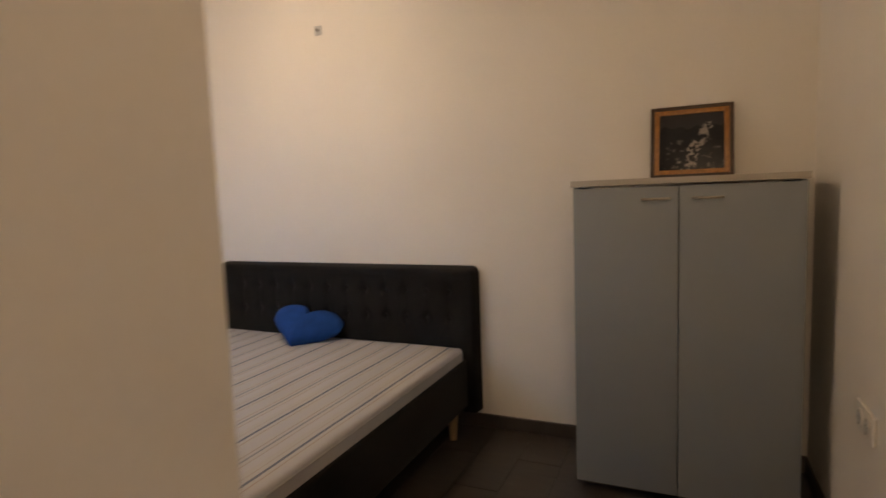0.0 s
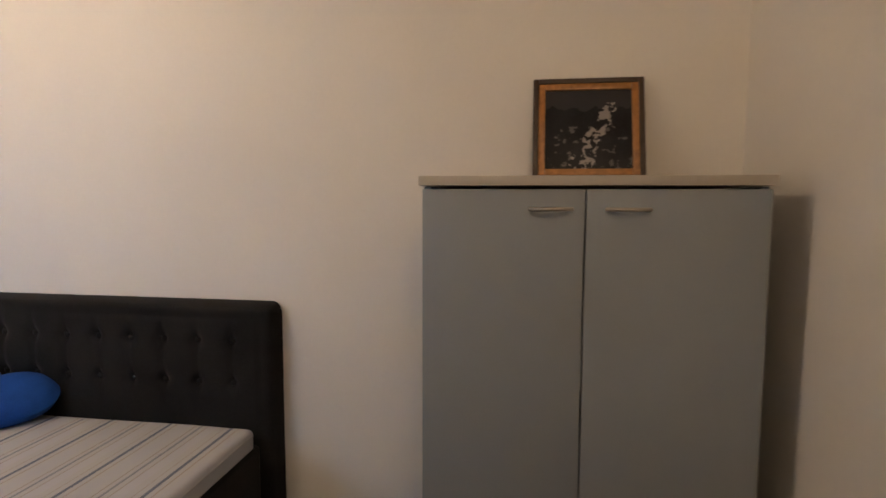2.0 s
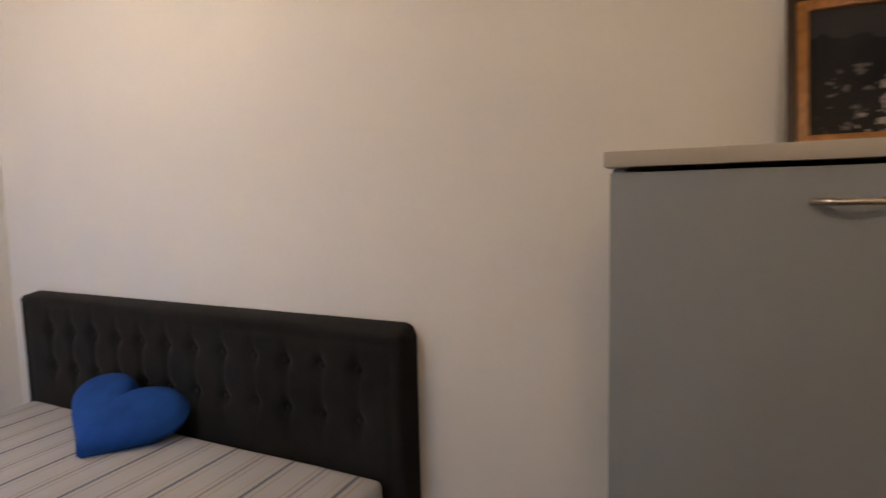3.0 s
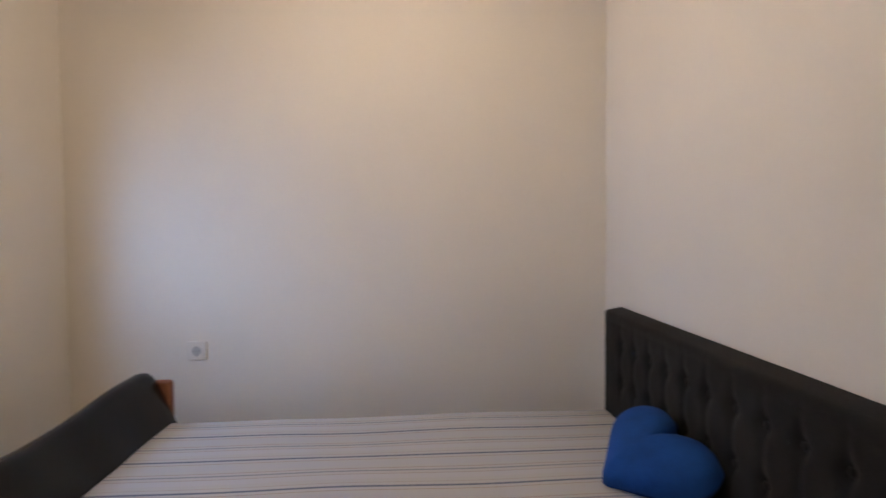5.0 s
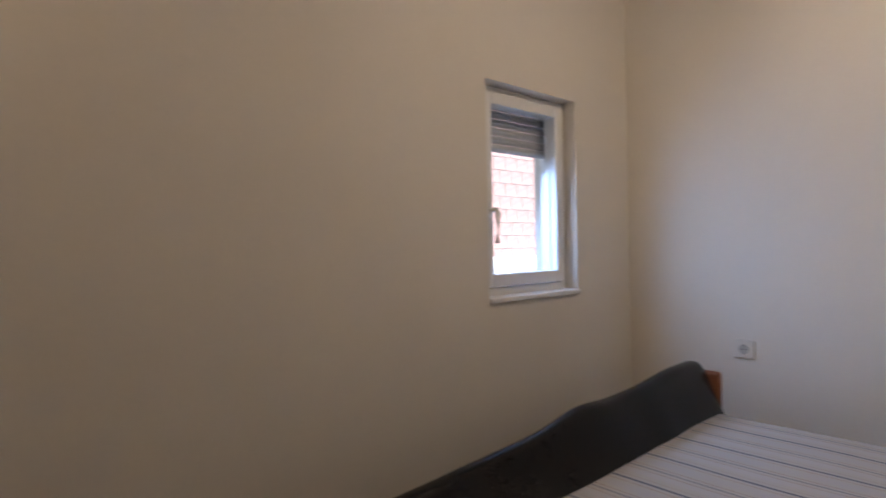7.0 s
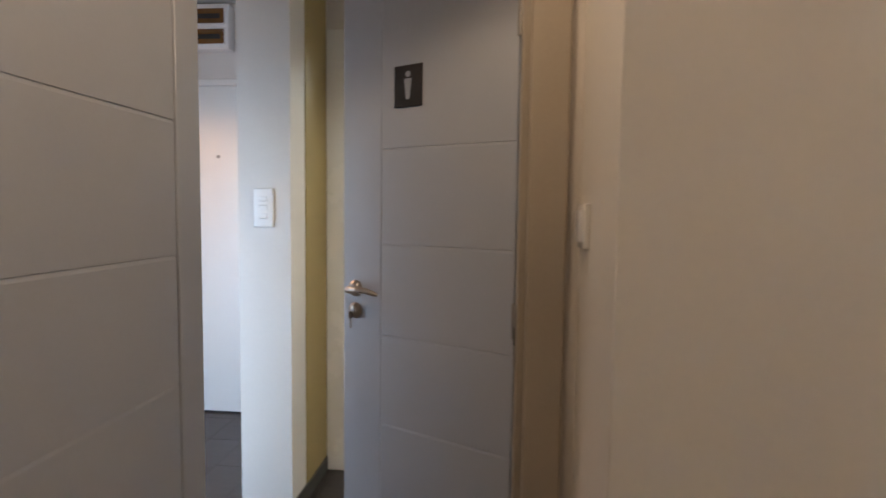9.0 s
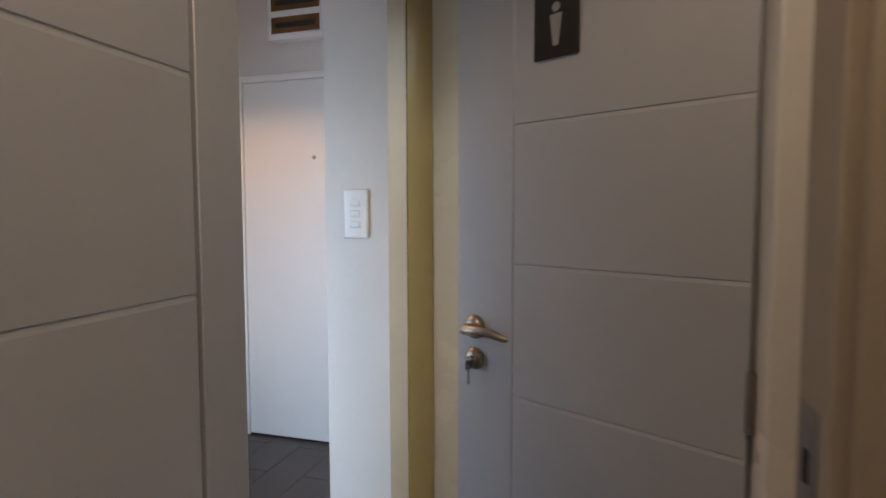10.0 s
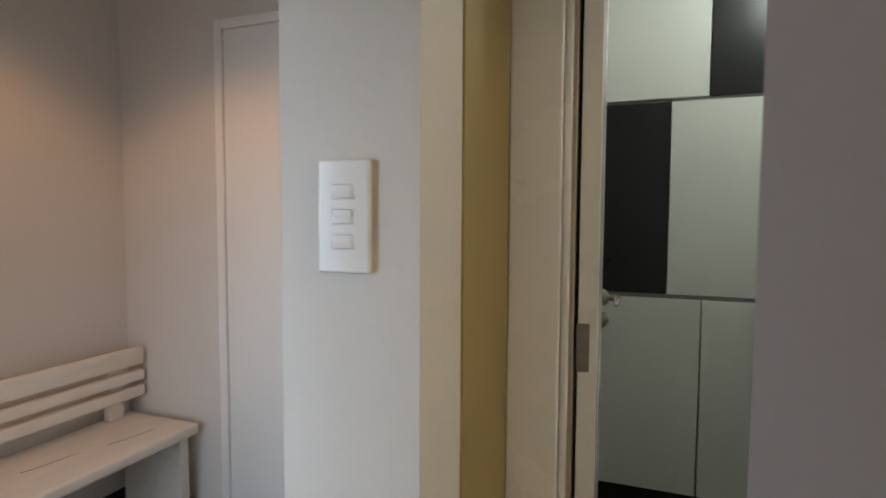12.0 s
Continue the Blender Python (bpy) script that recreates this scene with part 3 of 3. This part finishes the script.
part("headboard_back", box((HX0 + 0.012, -0.03, 0.10), (HX1 - 0.012, -0.002, HZ - 0.012), 0.012, 3), VELVET, bed)
for bx, bz in BUTTONS:
    if bz > 0.45:
        bm = bmesh.new()
        bmesh.ops.create_uvsphere(bm, u_segments=10, v_segments=6, radius=0.011)
        bmesh.ops.transform(bm, verts=bm.verts, matrix=pose(bx, -0.060, bz) @ Matrix.Diagonal((1, 0.4, 1, 1)))
        part("button", bm, VELVET, bed)
FOOT_Y = -1.972
part("side_rail", box((1.802, -1.93, 0.13), (1.868, -0.072, 0.385), 0.018, 3), VELVET, bed, "velvet side rail")
part("side_rail", box((0.252, -1.93, 0.13), (0.30, -0.072, 0.385), 0.018, 3), VELVET, bed, "velvet side rail")
part("slat_base", box((0.30, -1.90, 0.22), (1.802, -0.08, 0.27)), LEG_WOOD, bed)


def foot_height(x):
    """The wavy top of the footboard."""
    u = (x - 0.235) / 1.7
    return 0.657 - 0.086 * u + 0.021 * math.exp(-((u - 0.51) / 0.085) ** 2) + 0.006 * math.exp(-((u - 0.15) / 0.08) ** 2) - 0.03 * math.exp(-max(0, u) / 0.012) - 0.012 * min(1, max(0, u - 0.15) / 0.5)


def foot_point(u, v):
    x = 0.235 + u * 1.685
    h = foot_height(x)
    r, low = 0.036, 0.11
    wob = 0.006 * noise.noise(Vector((x * 5, v * 4, 1)))
    if v < 0.35:
        k = v / 0.35
        z = low + k * (h - r - low)
        lean = 0.115 * max(0.0, (h - r - z) / (h - r - 0.40)) if z > 0.40 else 0.115
        return (x, FOOT_Y + r + lean * (0.8 + 0.4 * u) + wob, z)
    if v < 0.65:
        k = (v - 0.35) / 0.3 * math.pi
        return (x, FOOT_Y + r * math.cos(k) + wob, h - r + r * math.sin(k))
    k = (v - 0.65) / 0.35
    return (x, FOOT_Y - r - 0.02 * k, h - r - k * (h - r - low))


fb = grid(60, 26, foot_point)
bmesh.ops.holes_fill(fb, edges=[e for e in fb.edges if e.is_boundary], sides=0)
part("footboard", fb, HIDE, bed, "black padded footboard with a wavy top")
part("end_post", box((0.20, -1.955, 0.0), (0.234, -1.88, 0.606), 0.016, 4), POST_WOOD, bed, "orange-brown wooden end post")
for x, y in ((0.29, -0.20), (1.83, -0.20), (0.29, -1.85), (1.83, -1.85)):
    part("leg", rod((x, y, 0), (x, y, 0.14), 0.018, 0.028), LEG_WOOD, bed, "light wooden leg")

MX0, MX1, MY0, MY1, MZ = 0.262, 1.858, -1.90, -0.088, 0.45
mat_bm = box((MX0, MY0, 0.272), (MX1, MY1, MZ), 0.028, 4)
bmesh.ops.subdivide_edges(mat_bm, edges=[e for e in mat_bm.edges if e.calc_length() > 0.5], cuts=24, use_grid_fill=True)
for v in mat_bm.verts:
    if v.co.z > 0.40:
        v.co.z += 0.006 * noise.noise(Vector((v.co.x * 2.2, v.co.y * 2.2, 3)))
mattress = thing("mattress", (0, 0, 0), "mattress under a white sheet with grey and blue stripes", "mattress")
part("striped_sheet", mat_bm, SHEET, mattress)
rim = [(MX0 + 0.004, MY0 + 0.02), (MX0 + 0.004, MY1 - 0.02), (MX1 - 0.004, MY1 - 0.02), (MX1 - 0.004, MY0 + 0.02)]
for (xa, ya), (xb, yb) in zip(rim, rim[1:] + rim[:1]):
    part("piping", rod((xa, ya, MZ - 0.022), (xb, yb, MZ - 0.022), 0.006, sides=8), SHEET, mattress, "sewn edge of the sheet")


# heart pillow
def heart(n=72):
    pts = []
    for i in range(n):
        t = i / n * math.tau
        hx, hy = 16 * math.sin(t) ** 3 / 17, (13 * math.cos(t) - 5 * math.cos(2 * t) - 2 * math.cos(3 * t) - math.cos(4 * t)) / 17
        k = 0.30 + (0.10 - 0.30) * min(1, max(0, (math.cos(t) + 0.2) / 0.9))
        pts.append((hx * (1 - k) + 0.80 * math.sin(t) * k, hy * (1 - k) + 0.66 * math.cos(t) * k))
    return pts


def heart_pillow(place, size, thick):
    bm = bmesh.new()
    outline = heart()
    rings = 12
    layers = []
    for side in (1, -1):
        ring_list = []
        for k in range(rings + 1):
            s = 1 - k / (rings + 1)
            h = thick * math.sqrt(max(0, 1 - s ** 2.4)) * side
            ring_list.append([bm.verts.new((x * s * size * 1.2, h, (y * s - 0.08 * (1 - s)) * size)) for x, y in outline] if (side == 1 or k) else layers[0][0])
        tip = bm.verts.new((0, thick * side, -0.08 * size))
        for a, b in zip(ring_list, ring_list[1:]):
            for j in range(len(outline)):
                q = (j + 1) % len(outline)
                bm.faces.new((a[j], a[q], b[q], b[j]))
        last = ring_list[-1]
        for j in range(len(outline)):
            bm.faces.new((last[j], last[(j + 1) % len(outline)], tip))
        layers.append(ring_list)
    bmesh.ops.recalc_face_normals(bm, faces=bm.faces)
    ob = new("heart_pillow", mesh_of("heart_pillow", bm, BLUE, True))
    ob.matrix_basis = place
    return tagged(ob, "bright blue plush heart-shaped pillow lying on the bed", "pillow")


heart_pillow(pose(0.938, -0.192, 0.535, -64, 10, 8), 0.194, 0.070)

# ---------------------------------------------------------------- cabinet and picture
CX0, CX1, CF, CZ = 2.492, 3.298, -0.444, 1.274
cab = thing("filing_cabinet", (0, 0, 0), "grey two-door cabinet with a beige top and bow handles", "cabinet")
body = boxes(((CX0 + 0.006, CF + 0.02, 0.03), (CX0 + 0.024, -0.03, CZ - 0.026)), ((CX1 - 0.024, CF + 0.02, 0.03), (CX1 - 0.006, -0.03, CZ - 0.026)),
             ((CX0 + 0.024, CF + 0.03, 0.03), (CX1 - 0.024, -0.03, 0.05)), ((CX0 + 0.024, -0.036, 0.05), (CX1 - 0.024, -0.03, CZ - 0.03)), ((CX0 + 0.024, CF + 0.03, 0.6), (CX1 - 0.024, -0.036, 0.618)))
part("body", body, GREY_BOARD, cab, smooth=False)
# near-black colour gives the set-back plinth the shade under the cabinet
part("plinth", box((CX0 + 0.02, CF + 0.05, 0.0), (CX1 - 0.02, -0.05, 0.03)), DARK_FILL, cab)
part("top_board", box((CX0 - 0.004, CF - 0.008, CZ - 0.024), (CX1 + 0.004, -0.025, CZ), 0.003, 2), TOP_BOARD, cab, "beige-grey top board")
mid = 2.886
for x0, x1, hx in ((CX0 + 0.005, mid - 0.002, 2.806), (mid + 0.002, CX1 - 0.005, 2.983)):
    d = part("door", box((x0, CF, 0.032), (x1, CF + 0.018, CZ - 0.032), 0.0015, 2), GREY_BOARD, cab, "grey laminate door")
    hz = 1.195
    pts = [(hx + s * 0.049, CF - 0.026 * (1 - abs(s) ** 3) - 0.001, hz) for s in [k / 8 - 1 for k in range(17)]]
    part("handle", tube(pts, 0.0048), STEEL, d, "brushed nickel bow handle")

pic_root = thing("framed_picture", (2.928, -0.10, CZ + 0.001), "dark cityscape print in a brown wooden frame, leaning on the wall", "picture")
pic_root.matrix_basis = pose(2.928, -0.105, CZ + 0.002, -15.5, 0, 0)
PW, PH = 0.163, 0.322
for lo, hi in (((-PW, 0, 0), (-PW + 0.016, 0.02, PH)), ((PW - 0.016, 0, 0), (PW, 0.02, PH)), ((-PW + 0.016, 0, 0), (PW - 0.016, 0.02, 0.016)), ((-PW + 0.016, 0, PH - 0.016), (PW - 0.016, 0.02, PH))):
    part("outer_frame", box(lo, hi, 0.004, 2), FRAME_DARK, pic_root)
a, b = PW - 0.016, 0.016
for lo, hi in (((-a, 0.003, b), (-a + 0.02, 0.018, PH - b)), ((a - 0.02, 0.003, b), (a, 0.018, PH - b)), ((-a + 0.02, 0.003, b), (a - 0.02, 0.018, b + 0.02)), ((-a + 0.02, 0.003, PH - b - 0.02), (a - 0.02, 0.018, PH - b))):
    part("inner_frame", box(lo, hi, 0.003, 2), FRAME_WARM, pic_root, "amber inner frame")
part("print", box((-a + 0.018, 0.010, b + 0.018), (a - 0.018, 0.014, PH - b - 0.018)), PRINT, pic_root, "dark print with a pale falling band", smooth=False)
part("backing", box((-PW + 0.006, 0.0145, 0.006), (PW - 0.006, 0.0195, PH - 0.006)), FRAME_DARK, pic_root)


# ---------------------------------------------------------------- sockets and switches
def socket(place, turn, label, cups=1):
    root = thing("wall_socket", place, label, "socket", turn=turn)
    w = 0.042 * cups
    part("plate", box((-w, -0.010, -0.042), (w, 0, 0.042), 0.004, 3), PLASTIC_IVORY, root)
    for c in range(cups):
        cx = (c - (cups - 1) / 2) * 0.074
        cup = part("cup", rod((cx, -0.0135, 0), (cx, -0.0095, 0), 0.026, bevel=0.001, sides=28), PLASTIC_IVORY, root)
        part("recess", rod((cx, -0.0142, 0), (cx, -0.0134, 0), 0.0205, sides=28), CARCASS, cup)
        for dx in (-0.0095, 0.0095):
            part("pin_hole", rod((cx + dx, -0.0148, 0), (cx + dx, -0.0141, 0), 0.0030, sides=10), DARK_FILL, cup)
        for dz in (-0.019, 0.019):
            part("earth_clip", box((cx - 0.003, -0.016, dz - 0.004), (cx + 0.003, -0.0141, dz + 0.004)), STEEL_DULL, cup)


socket((0, -1.861, 0.677), 90, "ivory plastic socket on the wall by the bed")
socket((EAST, -0.82, 0.553), -90, "ivory double socket low on the wall beside the cabinet", 2)

sw3 = thing("light_switch", (3.746, -3.768, 1.297), "tall white plate with three light switches", "switch")
part("plate", box((-0.040, -0.0, -0.077), (0.040, 0.011, 0.077), 0.004, 3), PLASTIC, sw3)
for i in range(3):
    z = 0.034 - i * 0.034
    part("module_seat", box((-0.021, 0.0105, z - 0.0125), (0.021, 0.0114, z + 0.0125), 0.0004, 1), PLASTIC, sw3)
    tilt = -0.0018 if i != 1 else 0.0018
    r = part("rocker", grid(8, 10, lambda u, v: (-0.0185 + 0.037 * u, 0.0112 + 0.0042 * min(1, 9 * min(u, 1 - u, v * 1.2, (1 - v) * 1.2)) - 0.0016 * math.sin(math.pi * v) + tilt * (v - 0.5) * 2 * min(1, 9 * min(u, 1 - u, v, 1 - v)), z - 0.0105 + 0.021 * v)), GLOSS, sw3, "glossy white rocker")
sw1 = thing("light_switch", (2.645, -2.688, 1.27), "single white light switch on the passage wall", "switch", turn=90)
part("plate", box((-0.042, -0.011, -0.042), (0.042, 0, 0.042), 0.003, 3), PLASTIC, sw1)
part("rocker", box((-0.030, -0.017, -0.030), (0.030, -0.010, 0.030), 0.003, 2), PLASTIC, sw1)

nail = thing("wall_hook", (1.0, 0, 2.19), "small dull metal hook on the bare wall", "hook")
part("base", box((-0.022, -0.008, -0.026), (0.022, 0, 0.026), 0.004, 2), CARCASS, nail)
part("peg", rod((0, -0.006, 0), (0, -0.03, 0.004), 0.008, bevel=0.002), STEEL_DULL, nail)

# ---------------------------------------------------------------- fuse box over the entrance door
fuse = thing("fuse_box", (4.583, -4.893, 2.232), "white fuse box with amber windows above the entrance door", "fuse box")
part("case", box((-0.17, 0, 0), (0.17, 0.075, 0.262), 0.006, 3), PLASTIC, fuse)
for i in range(2):
    z = 0.024 + i * 0.118
    bm = bmesh.new()
    for lo, hi in (((-0.152, 0.075, z), (-0.146, 0.082, z + 0.098)), ((0.146, 0.075, z), (0.152, 0.082, z + 0.098)), ((-0.146, 0.075, z), (0.146, 0.082, z + 0.006)), ((-0.146, 0.075, z + 0.092), (0.146, 0.082, z + 0.098))):
        box_into(bm, lo, hi, 0.001, 1)
    w = part("cover_rim", bm, PLASTIC, fuse)
    part("cover", box((-0.146, 0.0752, z + 0.006), (0.146, 0.079, z + 0.092)), AMBER, w, "amber tinted cover")
    part("breaker_row", box((-0.12, 0.0792, z + 0.034), (0.12, 0.081, z + 0.062), 0.001, 1), DARK_FILL, w)

# ---------------------------------------------------------------- bench and slippers
bench = thing("bench", (5.102, -4.853, 0), "worn white painted wooden bench with a slatted back", "bench")
BL = 1.36
part("seat", box((0, 0, 0.385), (0.40, BL, 0.43), 0.012, 3), BENCH_WHITE, bench, "white seat board with fine cracks")
for y in (0.02, BL - 0.16):
    part("leg_board", box((0.04, y, 0), (0.36, y + 0.045, 0.385), 0.006, 2), BENCH_WHITE, bench)
for y in (0.06, BL - 0.12):
    part("back_post", box((0.352, y, 0.30), (0.392, y + 0.07, 0.70), 0.008, 2), BENCH_WHITE, bench)
for z0, z1 in ((0.645, 0.722), (0.575, 0.622), (0.505, 0.553)):
    part("back_slat", box((0.322, -0.02, z0), (0.352, BL, z1), 0.009, 3), BENCH_WHITE, bench)
rnd = random.Random(4)
for i in range(4):
    y = 0.12 + i * 0.27
    x = 0.09 + rnd.random() * 0.12
    pts = [(x + rnd.uniform(-0.006, 0.006) + k * 0.004, y + k * 0.03, 0.4302) for k in range(7)]
    part("crack", tube(pts, 0.0012, 5), CRACK, bench)


def slipper(place, turn):
    root = thing("slipper", place, "cream fleece slipper on the floor under the bench", "slipper", "slippers under the bench", turn)

    def outline(u):
        return 0.038 + 0.012 * math.sin(u * math.pi * 0.9 + 0.4) - 0.018 * max(0, u - 0.85) / 0.15 - 0.014 * max(0, 0.08 - u) / 0.08

    def sole(u, v):
        w = outline(u)
        a = v * math.tau
        return ((math.cos(a)) * w, u * 0.25, 0.011 + 0.011 * math.sin(a))
    s = grid(24, 14, sole)
    bmesh.ops.holes_fill(s, edges=[e for e in s.edges if e.is_boundary], sides=0)
    part("sole", s, SLIPPER, root)
    part("insole", rod((0, 0.085, 0.0215), (0, 0.085, 0.0235), 0.033, sides=20), SLIPPER_IN, root, "grey-brown lining")

    def upper(u, v):
        k = 0.48 + u * 0.53
        w = outline(min(1, k)) + 0.012
        h = 0.078 * (1 - max(0, u - 0.15) ** 2 * 0.95)
        a = v * math.pi
        f = 1 - 0.9 * max(0, u - 0.9) / 0.1 * 0.5
        return (math.cos(a) * w * f, k * 0.25, 0.008 + math.sin(a) ** 0.8 * h * f)
    up = grid(18, 18, upper)
    bmesh.ops.solidify(up, geom=up.faces[:], thickness=0.007)
    part("upper", up, SLIPPER, root)
    rim = tube([(math.cos(a) * (outline(0.2) + 0.002), 0.055 - math.sin(a) * 0.05, 0.022) for a in [k / 12 * math.pi for k in range(13)]], 0.009)
    part("heel_rim", rim, SLIPPER, root)
    return root


slipper((5.215, -4.60, 0), -84)
slipper((5.225, -4.715, 0), -90)

# ---------------------------------------------------------------- wardrobe wall in the far room
ward = thing("wardrobe_wall", (0, 0, 0), "tall built-in cupboards with white and black fronts", "wardrobe")
WY = -5.68
part("carcass", box((2.42, -6.09, 0.0), (3.632, WY - 0.002, 2.5)), CARCASS, ward, smooth=False)
# plinth strip, its shade put into the near-black colour
part("plinth", box((2.43, WY - 0.002, 0.0), (3.63, WY + 0.002, 0.088)), DARK_FILL, ward)
for x0, x1, z0, z1, m in ((3.153, 3.63, 0.09, 0.945, FRONT_WHITE), (2.80, 3.153, 0.09, 0.945, FRONT_WHITE), (2.43, 2.80, 0.09, 0.945, FRONT_WHITE),
                          (3.294, 3.63, 0.965, 1.785, FRONT_BLACK), (2.82, 3.294, 0.965, 1.785, FRONT_WHITE), (2.43, 2.82, 0.965, 1.785, FRONT_BLACK),
                          (3.147, 3.63, 1.80, 2.48, FRONT_WHITE), (2.80, 3.147, 1.80, 2.30, FRONT_BLACK), (2.43, 2.80, 1.80, 2.48, FRONT_WHITE)):
    part("front", box((x0 + 0.003, WY, z0), (x1 - 0.003, WY + 0.019, z1), 0.0015, 1), m, ward, "black lacquered front" if m is FRONT_BLACK else "white lacquered front")

# ---------------------------------------------------------------- ceiling lamps of the rooms, out of view; the washroom's is added
for x, y, r in ((1.0, -1.05, 0.14), (1.9, -3.16, 0.12), (2.9, -4.9, 0.14)):
    lampo = thing("ceiling_lamp", (x, y, H), "plain round ceiling lamp, out of view", "lamp")
    part("base", rod((0, 0, -0.02), (0, 0, 0), r * 0.7, sides=32), LAMP_WHITE, lampo)
    part("socket", rod((0, 0, -0.075), (0, 0, -0.02), 0.02, sides=16), PLASTIC, lampo)
lampo = thing("ceiling_spot", (4.75, -3.85, H), "small recessed ceiling spot", "lamp")
ring = tube([(math.cos(k / 24 * math.tau) * 0.042, math.sin(k / 24 * math.tau) * 0.042, 0.0) for k in range(25)], 0.006, 8)
part("ring", ring, STEEL, lampo)

# ---------------------------------------------------------------- outside the window
structure("ground", boxes(((-300, -300, -3.3), (300, 300, -3.2))), CONCRETE, "grey yard ground far below the window", "ground")
house = thing("brick_house", (0, -6.4, -3.2), "neighbouring red block house with white render, a ledge and a window", "house")
part("wall", boxes(((-9.0, -0.4, 0), (6.5, 0, 7.4))), MORTAR, house, smooth=False)
part("roof", box((-9.2, -4.2, 7.4), (6.7, 0.35, 7.6), 0.03, 2), CONCRETE, house)
part("render_panel", box((-3.0, 0.0, 0), (6.4, 0.04, 7.4), 0.01, 1), RENDER_WHITE, house)
part("ledge", box((-9.0, 0.0, 3.98), (-1.2, 0.40, 4.2), 0.02, 2), RENDER_WHITE, house, "white concrete ledge")
part("lintel", box((-5.0, 0.0, 6.0), (-4.2, 0.03, 6.25), 0.01, 1), RENDER_WHITE, house)
wnd = part("window", box((-2.85, 0.04, 4.35), (-2.25, 0.09, 6.3), 0.01, 1), RENDER_WHITE, house, "white framed window")
part("pane", box((-2.72, 0.091, 4.45), (-2.42, 0.096, 6.2)), DARK_PANE, wnd)
bm = bmesh.new()
box_into(bm, (-0.118, 0, -0.089), (0.118, 0.014, 0.089))
brick_mesh = mesh_of("brick", bm, BRICK)
for row in range(14):
    for col in range(15):
        o = new("brick", brick_mesh)
        o.parent = house
        o.location = (-6.75 + col * 0.25 + (0.125 if row % 2 else 0), 0.0, 4.22 + row * 0.192)

# ---------------------------------------------------------------- floor tiles
def tile_mesh(w, d):
    bm = bmesh.new()
    box_into(bm, (0.0015, 0.0015, -0.0045), (w - 0.0015, d - 0.0015, 0.0))
    return mesh_of("floor_tile", bm, TILE)


TW, TD = 0.60, 0.20
tm = tile_mesh(TD, TW)
made = 0
for i in range(-1, 30):
    for j in range(-11, 1):
        x, y = i * TD, j * TW + (0.3 if i % 2 else 0)
        if x > 5.7 or x < 0 - 0.1 or y < -6.3 or y > 0:
            continue
        if made < 300:
            o = new("floor_tile", tm)
            o.parent = FLOOR
            o.location = (x, y, 0)
            made += 1
